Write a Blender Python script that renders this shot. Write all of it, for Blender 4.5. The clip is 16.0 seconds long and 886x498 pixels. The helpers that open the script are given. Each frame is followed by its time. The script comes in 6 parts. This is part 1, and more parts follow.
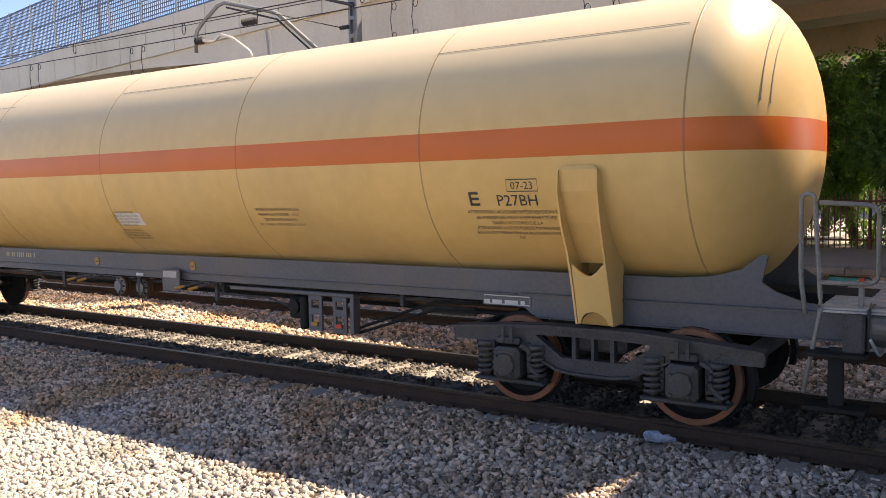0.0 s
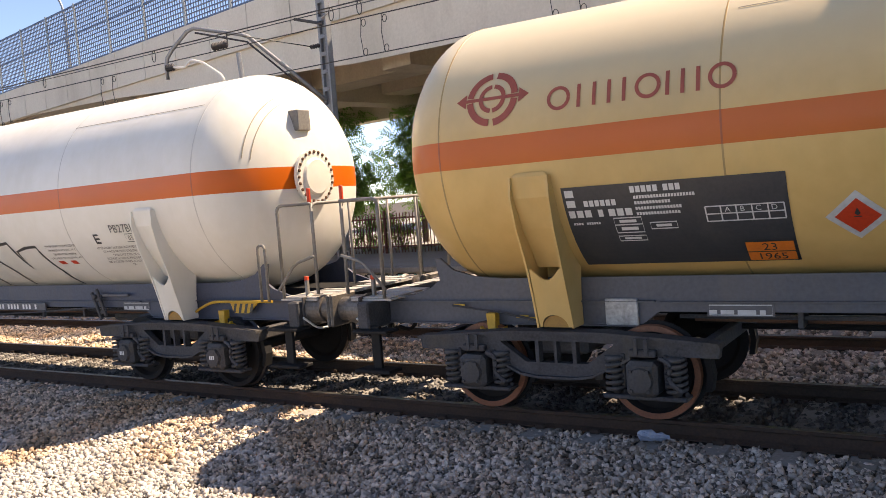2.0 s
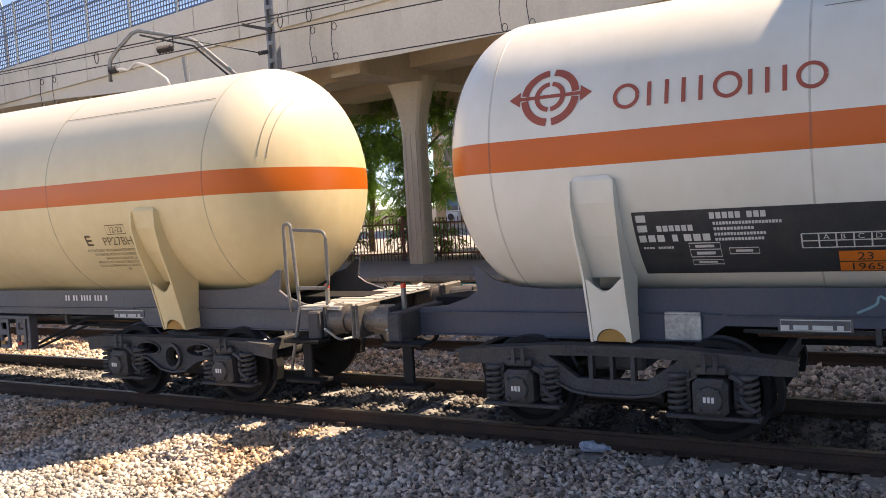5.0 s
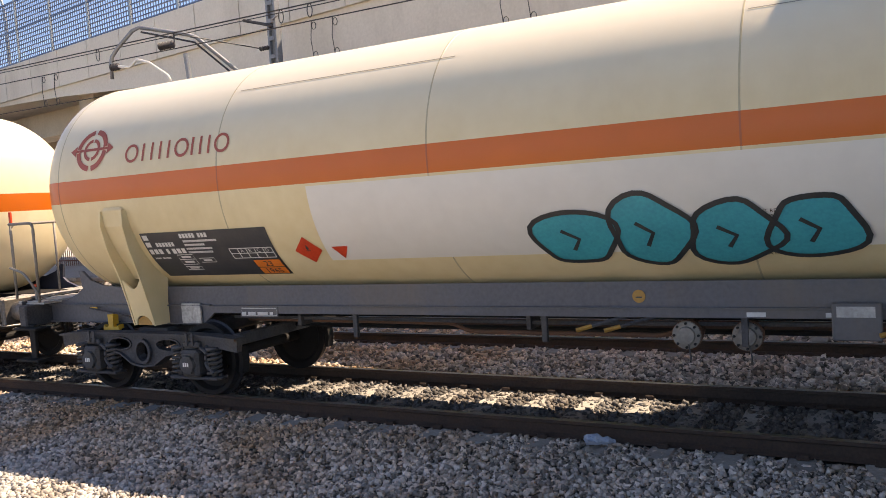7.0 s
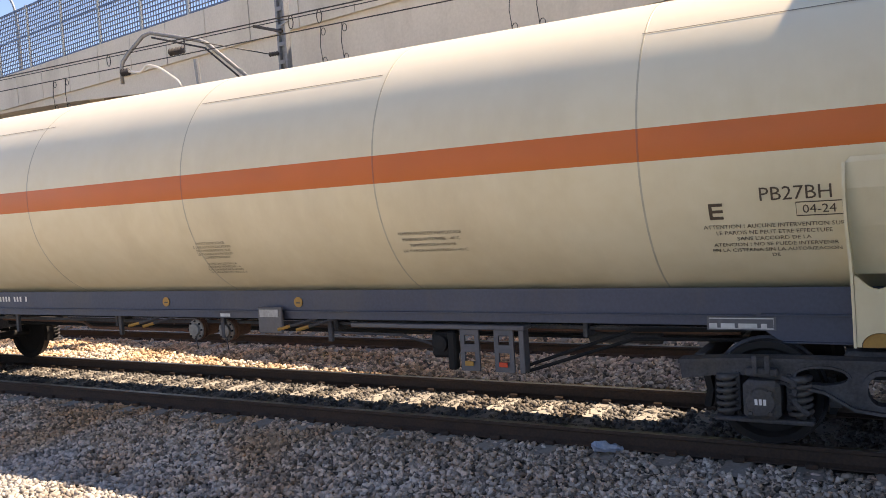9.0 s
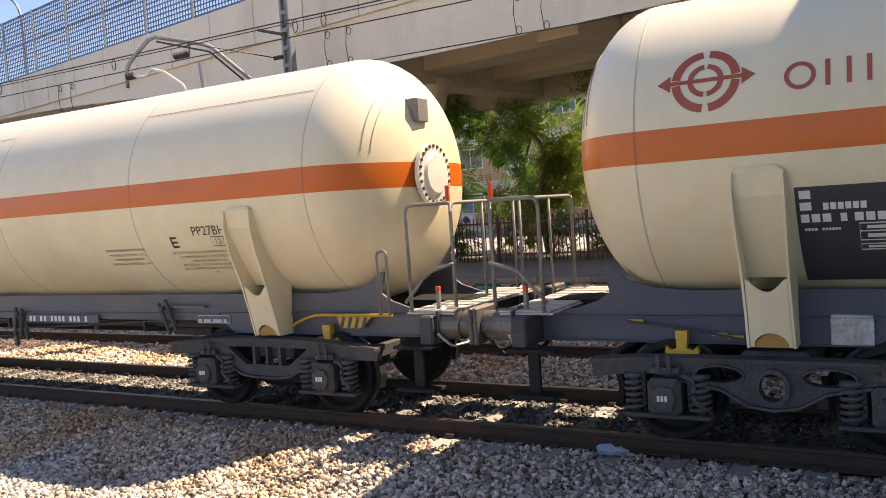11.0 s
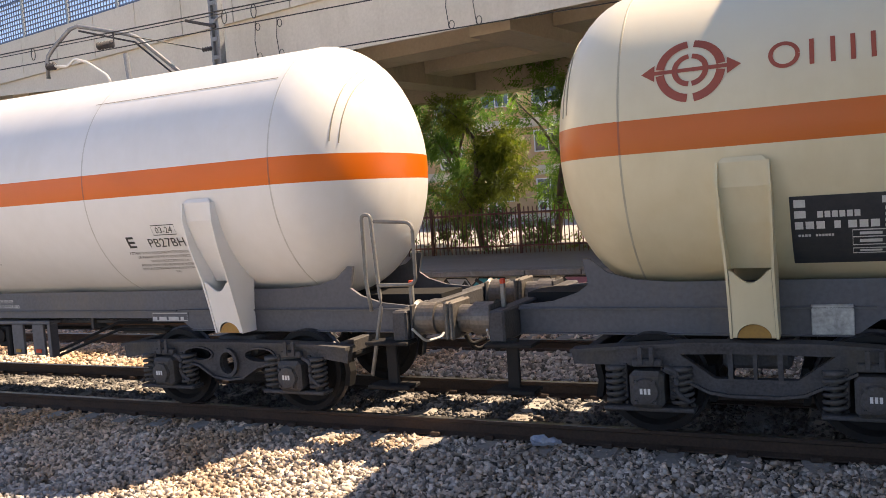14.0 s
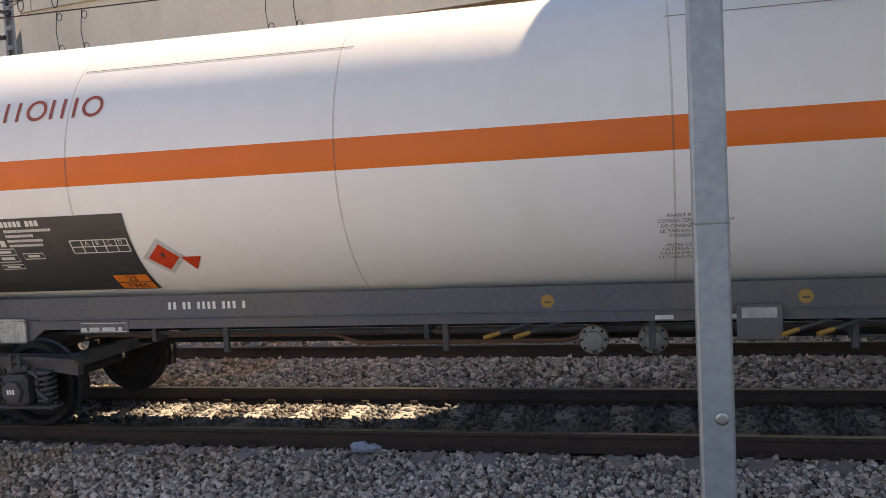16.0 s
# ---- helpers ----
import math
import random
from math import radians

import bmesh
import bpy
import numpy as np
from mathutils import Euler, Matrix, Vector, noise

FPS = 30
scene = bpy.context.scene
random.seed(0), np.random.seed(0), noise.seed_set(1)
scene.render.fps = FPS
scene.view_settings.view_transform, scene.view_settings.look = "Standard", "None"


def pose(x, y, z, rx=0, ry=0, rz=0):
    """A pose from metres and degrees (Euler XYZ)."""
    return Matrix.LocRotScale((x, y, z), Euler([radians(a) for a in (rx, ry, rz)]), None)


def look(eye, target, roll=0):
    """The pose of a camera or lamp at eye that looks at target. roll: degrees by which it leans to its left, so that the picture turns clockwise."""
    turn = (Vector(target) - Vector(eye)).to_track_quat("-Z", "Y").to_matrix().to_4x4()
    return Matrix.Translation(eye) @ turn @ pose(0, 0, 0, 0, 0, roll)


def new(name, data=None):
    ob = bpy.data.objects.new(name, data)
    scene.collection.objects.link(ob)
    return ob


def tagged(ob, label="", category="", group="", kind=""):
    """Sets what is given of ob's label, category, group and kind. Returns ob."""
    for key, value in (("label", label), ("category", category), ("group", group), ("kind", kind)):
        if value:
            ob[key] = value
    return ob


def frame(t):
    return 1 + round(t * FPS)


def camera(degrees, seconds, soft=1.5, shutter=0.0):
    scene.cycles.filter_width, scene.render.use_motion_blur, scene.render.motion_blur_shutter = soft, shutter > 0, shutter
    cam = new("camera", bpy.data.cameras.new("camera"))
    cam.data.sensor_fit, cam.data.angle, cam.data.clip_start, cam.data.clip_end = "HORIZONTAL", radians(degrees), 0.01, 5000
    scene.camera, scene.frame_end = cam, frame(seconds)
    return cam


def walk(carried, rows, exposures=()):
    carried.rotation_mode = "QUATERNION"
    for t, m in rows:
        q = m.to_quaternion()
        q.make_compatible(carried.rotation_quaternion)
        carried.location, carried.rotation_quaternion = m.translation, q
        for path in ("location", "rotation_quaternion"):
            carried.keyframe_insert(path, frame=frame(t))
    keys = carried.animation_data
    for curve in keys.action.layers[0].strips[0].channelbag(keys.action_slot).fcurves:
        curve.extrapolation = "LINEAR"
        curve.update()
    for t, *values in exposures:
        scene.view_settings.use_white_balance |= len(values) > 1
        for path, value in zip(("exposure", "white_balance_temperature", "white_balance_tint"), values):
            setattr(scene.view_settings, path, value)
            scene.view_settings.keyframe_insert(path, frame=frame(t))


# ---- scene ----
# ---- camera ----
cam = camera(55.54, 16.0, 0.75)
EYE = (0.0, 0.0, 2.276)
PATH = [
    (0.0, (-5.5829, 8.2626, 1.5273), -1.15),
    (0.5, (-5.6586, 8.2130, 1.5502), -3.83),
    (1.0, (-5.7300, 8.1663, 1.5839), -6.15),
    (1.5, (-5.6819, 8.2030, 1.6226), -5.38),
    (2.0, (-5.4159, 8.3837, 1.6580), -4.51),
    (2.5, (-5.2046, 8.5213, 1.7290), -3.74),
    (3.0, (-5.0755, 8.5994, 1.7375), -3.58),
    (3.5, (-4.8712, 8.7160, 1.7265), -3.40),
    (4.0, (-4.8030, 8.7537, 1.7249), -3.56),
    (4.5, (-4.8326, 8.7375, 1.7268), -3.64),
    (5.0, (-4.8674, 8.7188, 1.7368), -3.42),
    (7.5, (-4.9080, 8.6914, 1.6662), -4.00),
    (8.0, (-4.9294, 8.6811, 1.6933), -3.87),
    (10.5, (-5.0259, 8.6308, 1.7768), -3.76),
    (11.0, (-5.0281, 8.6300, 1.7848), -3.82),
    (11.5, (-5.0360, 8.6263, 1.8007), -3.88),
    (12.0, (-5.0047, 8.6447, 1.8044), -4.04),
    (12.5, (-4.7670, 8.7753, 1.7562), -4.18),
    (13.0, (-4.4971, 8.9142, 1.7161), -4.03),
    (13.5, (-4.3889, 8.9660, 1.6854), -3.83),
    (14.0, (-4.3368, 8.9899, 1.6652), -3.90),
    (14.5, (-4.0615, 9.1174, 1.6615), -3.54),
    (15.0, (-3.4201, 9.3751, 1.6349), -3.25),
    (15.5, (-2.7421, 9.5948, 1.6278), -2.97),
    (16.0, (-2.3401, 9.6999, 1.6164), -3.00),
]

walk(cam, [(t, look(EYE, target, roll)) for t, target, roll in PATH], [(0, 1.38, 8600, 18), (13, 1.38, 8700, 18), (16, 1.42, 9700, 18)])

# ---- light ----
SUN = Vector((0.42, 0.59, 1.0)).normalized()
world = bpy.data.worlds.new("sky")
scene.world = world
world.use_nodes = True
wn = world.node_tree
sky = wn.nodes.new("ShaderNodeTexSky")
sky.sky_type, sky.sun_disc = "NISHITA", False
sky.sun_elevation = math.asin(SUN.z)
sky.sun_rotation = math.atan2(SUN.x, SUN.y)
sky.air_density, sky.dust_density, sky.ozone_density = 0.75, 0.0, 5.0
sky.altitude = 2500
wn.links.new(sky.outputs[0], wn.nodes["Background"].inputs[0])
wn.nodes["Background"].inputs[1].default_value = 0.14
sun = new("sun", bpy.data.lights.new("sun", "SUN"))
sun.data.energy, sun.data.angle, sun.data.color = 4.05, radians(0.5), (1.0, 0.93, 0.82)
sun.matrix_world = look(SUN * 50, (0, 0, 0))

# ---- materials ----
def mat(name, c1, c2=None, rough=0.6, metal=0.0, scale=6.0, fine=60.0, bump=0.15, dirt=None, dirt_amount=0.35, per_object=0.0, per_island=0.0, gloss=0.5):
    """Two colours mixed at a large and a small scale, relief, and an optional layer of dirt streaks."""
    m = bpy.data.materials.new(name)
    m.use_nodes = True
    nt = m.node_tree
    N, L = nt.nodes, nt.links
    b = N["Principled BSDF"]
    b.inputs["Metallic"].default_value = metal
    b.inputs["Specular IOR Level"].default_value = gloss
    co = N.new("ShaderNodeTexCoord")
    big = N.new("ShaderNodeTexNoise")
    big.inputs["Scale"].default_value, big.inputs["Detail"].default_value = scale, 5
    small = N.new("ShaderNodeTexNoise")
    small.inputs["Scale"].default_value, small.inputs["Detail"].default_value = fine, 4
    L.new(co.outputs["Object"], big.inputs["Vector"])
    L.new(co.outputs["Object"], small.inputs["Vector"])
    add = N.new("ShaderNodeMath")
    add.operation = "ADD"
    L.new(big.outputs["Fac"], add.inputs[0])
    L.new(small.outputs["Fac"], add.inputs[1])
    rng = N.new("ShaderNodeMapRange")
    rng.inputs[1].default_value, rng.inputs[2].default_value = 0.7, 1.3
    L.new(add.outputs[0], rng.inputs[0])
    mix = N.new("ShaderNodeMix")
    mix.data_type = "RGBA"
    c2 = c2 or tuple(v * 0.75 for v in c1)
    mix.inputs[6].default_value, mix.inputs[7].default_value = (*c1, 1), (*c2, 1)
    L.new(rng.outputs[0], mix.inputs[0])
    out = mix.outputs[2]
    if dirt:
        dn = N.new("ShaderNodeTexNoise")
        dn.inputs["Scale"].default_value, dn.inputs["Detail"].default_value = scale * 0.5, 8
        dn.inputs["Roughness"].default_value = 0.7
        mp = N.new("ShaderNodeMapping")
        mp.inputs["Scale"].default_value = (1.0, 1.0, 0.25)
        L.new(co.outputs["Object"], mp.inputs["Vector"])
        L.new(mp.outputs[0], dn.inputs["Vector"])
        dr = N.new("ShaderNodeMapRange")
        dr.inputs[1].default_value, dr.inputs[2].default_value = 0.5, 0.72
        dr.inputs[4].default_value = dirt_amount
        L.new(dn.outputs["Fac"], dr.inputs[0])
        dm = N.new("ShaderNodeMix")
        dm.data_type = "RGBA"
        dm.inputs[7].default_value = (*dirt, 1)
        L.new(dr.outputs[0], dm.inputs[0])
        L.new(out, dm.inputs[6])
        out = dm.outputs[2]
    if per_object or per_island:
        if per_object:
            ran = N.new("ShaderNodeObjectInfo").outputs["Random"]
        else:
            ran = N.new("ShaderNodeNewGeometry").outputs["Random Per Island"]
        k = per_object or per_island
        vr = N.new("ShaderNodeMapRange")
        vr.inputs[3].default_value, vr.inputs[4].default_value = 1 - k, 1 + k
        L.new(ran, vr.inputs[0])
        hs = N.new("ShaderNodeHueSaturation")
        L.new(vr.outputs[0], hs.inputs["Value"])
        L.new(out, hs.inputs["Color"])
        out = hs.outputs[0]
    L.new(out, b.inputs["Base Color"])
    rr = N.new("ShaderNodeMapRange")
    rr.inputs[3].default_value, rr.inputs[4].default_value = max(0.05, rough - 0.1), min(1, rough + 0.1)
    L.new(small.outputs["Fac"], rr.inputs[0])
    L.new(rr.outputs[0], b.inputs["Roughness"])
    if bump:
        bp = N.new("ShaderNodeBump")
        bp.inputs["Strength"].default_value, bp.inputs["Distance"].default_value = bump, 0.01
        L.new(small.outputs["Fac"], bp.inputs["Height"])
        L.new(bp.outputs[0], b.inputs["Normal"])
    return m


def tank_paint(name, c1, c2, stripe, grime, whitened=None):
    """Gloss tank enamel with the painted band round the middle, rain streaks and grime; the last colour, if given, is
    mixed in towards the top.
    """
    m = mat(name, c1, c2, rough=0.36, scale=0.7, fine=5.0, bump=0.0, dirt=grime, dirt_amount=0.4)
    nt = m.node_tree
    N, L = nt.nodes, nt.links
    b = N["Principled BSDF"]
    src = b.inputs["Base Color"].links[0].from_socket
    co = N.new("ShaderNodeTexCoord")
    sp = N.new("ShaderNodeSeparateXYZ")
    L.new(co.outputs["Object"], sp.inputs[0])
    if whitened:
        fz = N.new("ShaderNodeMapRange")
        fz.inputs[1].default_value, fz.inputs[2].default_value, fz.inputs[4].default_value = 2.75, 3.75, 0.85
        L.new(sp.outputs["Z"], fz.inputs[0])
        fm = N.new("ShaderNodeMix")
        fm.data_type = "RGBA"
        fm.inputs[7].default_value = (*whitened, 1)
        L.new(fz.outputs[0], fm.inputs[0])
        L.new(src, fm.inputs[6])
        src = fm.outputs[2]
    b.inputs["Coat Weight"].default_value, b.inputs["Coat Roughness"].default_value = 0.05, 0.3
    b.inputs["Specular IOR Level"].default_value = 0.38
    d = N.new("ShaderNodeMath")
    d.operation = "SUBTRACT"
    d.inputs[1].default_value = 2.672
    L.new(sp.outputs["Z"], d.inputs[0])
    a = N.new("ShaderNodeMath")
    a.operation = "ABSOLUTE"
    L.new(d.outputs[0], a.inputs[0])
    lt = N.new("ShaderNodeMath")
    lt.operation = "LESS_THAN"
    lt.inputs[1].default_value = 0.142
    L.new(a.outputs[0], lt.inputs[0])
    nz = N.new("ShaderNodeTexNoise")
    nz.inputs["Scale"].default_value = 1.6
    nz.inputs["Detail"].default_value = 6
    L.new(co.outputs["Object"], nz.inputs["Vector"])
    sm = N.new("ShaderNodeMix")
    sm.data_type = "RGBA"
    sm.inputs[6].default_value = (*stripe, 1)
    sm.inputs[7].default_value = (*[v * 0.8 for v in stripe], 1)
    L.new(nz.outputs["Fac"], sm.inputs[0])
    mx = N.new("ShaderNodeMix")
    mx.data_type = "RGBA"
    L.new(lt.outputs[0], mx.inputs[0])
    L.new(src, mx.inputs[6])
    L.new(sm.outputs[2], mx.inputs[7])
    L.new(mx.outputs[2], b.inputs["Base Color"])
    # a slight waviness of the plates
    wv = N.new("ShaderNodeTexNoise")
    wv.inputs["Scale"].default_value = 0.9
    L.new(co.outputs["Object"], wv.inputs["Vector"])
    bp = N.new("ShaderNodeBump")
    bp.inputs["Strength"].default_value, bp.inputs["Distance"].default_value = 0.12, 0.05
    L.new(wv.outputs["Fac"], bp.inputs["Height"])
    L.new(bp.outputs[0], b.inputs["Normal"])
    return m


STRIPE_A, STRIPE_B = (0.68, 0.145, 0.013), (0.72, 0.135, 0.008)
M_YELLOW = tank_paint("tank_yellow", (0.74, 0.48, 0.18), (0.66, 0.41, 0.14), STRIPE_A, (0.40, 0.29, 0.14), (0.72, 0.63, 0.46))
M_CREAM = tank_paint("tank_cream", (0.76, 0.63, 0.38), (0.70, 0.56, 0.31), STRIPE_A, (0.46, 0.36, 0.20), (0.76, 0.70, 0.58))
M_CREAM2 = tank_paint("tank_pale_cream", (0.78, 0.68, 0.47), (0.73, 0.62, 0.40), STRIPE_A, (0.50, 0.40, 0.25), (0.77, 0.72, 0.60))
M_WHITE = tank_paint("tank_white", (0.80, 0.77, 0.70), (0.75, 0.72, 0.63), STRIPE_B, (0.55, 0.50, 0.40))
M_CLEAN = tank_paint("tank_clean_white", (0.82, 0.81, 0.79), (0.78, 0.77, 0.745), (0.86, 0.16, 0.004), (0.66, 0.63, 0.57))
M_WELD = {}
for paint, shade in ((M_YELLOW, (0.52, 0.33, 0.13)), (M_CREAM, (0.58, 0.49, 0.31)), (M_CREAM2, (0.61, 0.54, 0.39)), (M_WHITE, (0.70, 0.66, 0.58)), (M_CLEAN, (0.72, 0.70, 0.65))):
    M_WELD[paint.name] = tank_paint("dark_weld_on_" + paint.name, shade, tuple(v * 0.7 for v in shade), (0.48, 0.12, 0.04), (0.2, 0.15, 0.1))
M_SILL = mat("sill_grey_paint", (0.10, 0.102, 0.118), (0.072, 0.073, 0.084), 0.55, 0, 1.2, 24, 0.15, (0.15, 0.115, 0.085), 0.7)
M_SILL_BLUE = mat("sill_blue_paint", (0.05, 0.062, 0.10), (0.04, 0.048, 0.075), 0.55, 0, 1.5, 30, 0.1, (0.10, 0.085, 0.07), 0.5)
M_BOGIE = mat("bogie_grime", (0.074, 0.073, 0.080), (0.034, 0.032, 0.035), 0.75, 0.1, 4, 40, 0.3, (0.10, 0.085, 0.065), 0.7)
M_BUFFER = mat("worn_buffer_steel", (0.17, 0.155, 0.14), (0.085, 0.075, 0.068), 0.5, 0.35, 3, 30, 0.2, (0.10, 0.065, 0.04), 0.6)
M_DECK = mat("bleached_grating", (0.50, 0.48, 0.45), (0.34, 0.32, 0.30), 0.6, 0.2, 4, 40, 0.2, (0.20, 0.15, 0.11), 0.5)
M_DARK = mat("black_grease", (0.010, 0.010, 0.011), (0.02, 0.018, 0.017), 0.75, 0.0, 4, 40, 0.2, gloss=0.25)
M_RUST = mat("rust", (0.16, 0.07, 0.035), (0.09, 0.045, 0.03), 0.85, 0.0, 5, 60, 0.3)
M_WHEEL_RIM = mat("rusty_wheel_rim", (0.32, 0.13, 0.07), (0.18, 0.08, 0.05), 0.7, 0.2, 5, 50, 0.2)
M_TREAD = mat("dull_wheel_tread", (0.05, 0.05, 0.055), (0.025, 0.025, 0.028), 0.4, 0.4, 4, 40, 0.1)
M_STEEL = mat("bare_steel", (0.45, 0.44, 0.42), (0.35, 0.34, 0.33), 0.35, 0.9, 4, 50, 0.1)
M_GALV = mat("galvanised_steel", (0.33, 0.365, 0.38), (0.25, 0.28, 0.30), 0.5, 0.5, 5, 22, 0.08)
M_GREY = mat("grey_metal_paint", (0.26, 0.245, 0.225), (0.17, 0.16, 0.145), 0.6, 0.2, 4, 30, 0.1, (0.12, 0.08, 0.05), 0.4)
M_YPAINT = mat("yellow_paint", (0.62, 0.36, 0.03), (0.5, 0.28, 0.03), 0.55, 0, 5, 40, 0.1, (0.15, 0.1, 0.04), 0.5)
M_OCHRE = mat("ochre_plastic", (0.42, 0.22, 0.04), (0.33, 0.17, 0.04), 0.6, 0, 6, 40, 0.1)
M_RED = mat("red_paint", (0.66, 0.055, 0.014), (0.55, 0.045, 0.014), 0.5, 0, 5, 40, 0.05)
M_DULL_RED = mat("dull_red_paint", (0.32, 0.045, 0.03), (0.2, 0.035, 0.025), 0.6, 0, 5, 40, 0.1, (0.1, 0.06, 0.04), 0.5)
M_LOGO = mat("dull_red_lettering", (0.42, 0.09, 0.05), (0.36, 0.08, 0.05), 0.5, 0, 5, 40, 0.0)
M_INK = mat("black_lettering", (0.03, 0.03, 0.03), (0.05, 0.05, 0.045), 0.5, 0, 8, 60, 0.0)
M_INK_FADED = mat("faded_brown_lettering", (0.07, 0.045, 0.03), (0.13, 0.09, 0.055), 0.6, 0, 8, 60, 0.0)
M_PLATE = mat("black_data_panel", (0.035, 0.037, 0.042), (0.055, 0.055, 0.058), 0.45, 0, 2, 30, 0.0, (0.12, 0.11, 0.09), 0.3)
M_WHITE_INK = mat("white_lettering", (0.72, 0.71, 0.68), (0.6, 0.59, 0.56), 0.5, 0, 8, 60, 0.0)
M_ORANGE = mat("orange_hazard_plate", (0.85, 0.22, 0.03), (0.75, 0.19, 0.03), 0.45, 0, 5, 40, 0.0)
M_PAPER = mat("pale_sticker", (0.6, 0.6, 0.58), (0.45, 0.45, 0.44), 0.6, 0, 6, 18, 0.0)
M_SCUFFED = mat("scuffed_clear_cover", (0.52, 0.52, 0.50), (0.22, 0.22, 0.215), 0.45, 0.1, 9, 26, 0.1, (0.12, 0.11, 0.10), 0.5)
M_TEAL = mat("teal_spray_paint", (0.02, 0.38, 0.42), (0.02, 0.28, 0.33), 0.5, 0, 3, 30, 0.0)
M_VIOLET = mat("violet_spray_paint", (0.22, 0.25, 0.60), (0.18, 0.2, 0.5), 0.5, 0, 3, 30, 0.0)
M_SEAM = mat("weld_seam", (0.42, 0.36, 0.26), (0.36, 0.3, 0.2), 0.5, 0, 3, 30, 0.0)
M_STRIP = mat("dirty_drip_strip", (0.20, 0.175, 0.14), (0.30, 0.26, 0.2), 0.6, 0, 3, 30, 0.0)
M_CONCRETE = mat("viaduct_concrete", (0.56, 0.49, 0.395), (0.47, 0.41, 0.325), 0.85, 0, 0.5, 14, 0.25, (0.20, 0.17, 0.13), 0.55)
M_CONCRETE_PALE = mat("pale_parapet_concrete", (0.72, 0.66, 0.56), (0.62, 0.565, 0.47), 0.85, 0, 0.6, 16, 0.25, (0.34, 0.29, 0.22), 0.5)
M_SLEEPER = mat("sleeper_concrete", (0.36, 0.34, 0.31), (0.24, 0.22, 0.195), 0.9, 0, 3, 30, 0.4, (0.09, 0.06, 0.04), 0.6, per_object=0.15)
M_RAIL = mat("rusty_rail_side", (0.075, 0.046, 0.031), (0.042, 0.028, 0.021), 0.85, 0.1, 3, 40, 0.3)
M_RAILTOP = mat("worn_rail_head", (0.34, 0.33, 0.32), (0.26, 0.24, 0.22), 0.35, 0.9, 2, 30, 0.05)
# bed under the stones, coloured near black for the shade in their gaps
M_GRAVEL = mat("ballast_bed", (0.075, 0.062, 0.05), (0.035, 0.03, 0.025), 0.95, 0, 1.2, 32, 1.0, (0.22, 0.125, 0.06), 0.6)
M_STONE = mat("ballast_stone", (0.58, 0.51, 0.445), (0.33, 0.28, 0.235), 0.9, 0, 0.9, 26, 0.5, (0.42, 0.27, 0.15), 0.6, per_island=0.72)
# stones between the rails: shade under the train is put into the dark colour
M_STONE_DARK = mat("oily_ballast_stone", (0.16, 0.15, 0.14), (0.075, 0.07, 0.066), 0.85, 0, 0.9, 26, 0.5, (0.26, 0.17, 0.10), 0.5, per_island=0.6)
# rust stain, darkened further in place of shade from the viaduct
M_STONE_RUST = mat("rust_stained_ballast_stone", (0.20, 0.125, 0.062), (0.105, 0.062, 0.034), 0.9, 0, 0.9, 26, 0.5, (0.26, 0.145, 0.06), 0.7, per_island=0.65)


def stain_ballast(m):
    """Brake rust on the shoulder beside the rail, in ragged patches, and paler grey stone by the platform."""
    N, L = m.node_tree.nodes, m.node_tree.links
    b = N["Principled BSDF"]
    src = b.inputs["Base Color"].links[0].from_socket
    co, sp, nz = N.new("ShaderNodeTexCoord"), N.new("ShaderNodeSeparateXYZ"), N.new("ShaderNodeTexNoise")
    nz.inputs["Scale"].default_value, nz.inputs["Detail"].default_value = 0.9, 6
    L.new(co.outputs["Object"], sp.inputs[0])
    L.new(co.outputs["Object"], nz.inputs["Vector"])

    def ramp(socket, a, z):
        r = N.new("ShaderNodeMapRange")
        r.inputs[1].default_value, r.inputs[2].default_value = a, z
        L.new(socket, r.inputs[0])
        return r.outputs[0]

    def maths(op, a, z):
        q = N.new("ShaderNodeMath")
        q.operation = op
        for k, v in enumerate((a, z)):
            if isinstance(v, float):
                q.inputs[k].default_value = v
            else:
                L.new(v, q.inputs[k])
        return q.outputs[0]

    wob = maths("MULTIPLY", maths("SUBTRACT", nz.outputs["Fac"], 0.5), 2.4)
    y, x = maths("ADD", sp.outputs["Y"], wob), maths("ADD", sp.outputs["X"], wob)
    rust = maths("MULTIPLY", ramp(y, 5.2, 5.9), ramp(x, -3.2, -6.2))
    rust = maths("MULTIPLY", rust, ramp(nz.outputs["Fac"], 0.30, 0.62))
    for fac, colour, blend in ((maths("MULTIPLY", rust, 0.75), (1.32, 1.0, 0.70), "MULTIPLY"), (maths("MULTIPLY", ramp(y, 5.6, 4.8), 0.55), (0.52, 0.52, 0.51), "MIX")):
        mx = N.new("ShaderNodeMix")
        mx.data_type, mx.blend_type = "RGBA", blend
        mx.inputs[7].default_value = (*colour, 1)
        L.new(fac, mx.inputs[0])
        L.new(src, mx.inputs[6])
        src = mx.outputs[2]
    L.new(src, b.inputs["Base Color"])


stain_ballast(M_STONE)
M_PLATFORM = mat("platform_paving", (0.38, 0.35, 0.32), (0.31, 0.285, 0.26), 0.9, 0, 1.0, 25, 0.2)
M_PLATFORM_PALE = mat("pale_platform_concrete", (0.52, 0.45, 0.36), (0.45, 0.39, 0.31), 0.9, 0, 0.8, 20, 0.2)
M_FENCE_RED = mat("rusty_red_fence_paint", (0.20, 0.075, 0.05), (0.13, 0.055, 0.04), 0.7, 0.1, 4, 40, 0.1)
M_BARK = mat("bark", (0.16, 0.115, 0.08), (0.09, 0.065, 0.045), 0.95, 0, 6, 40, 0.6)
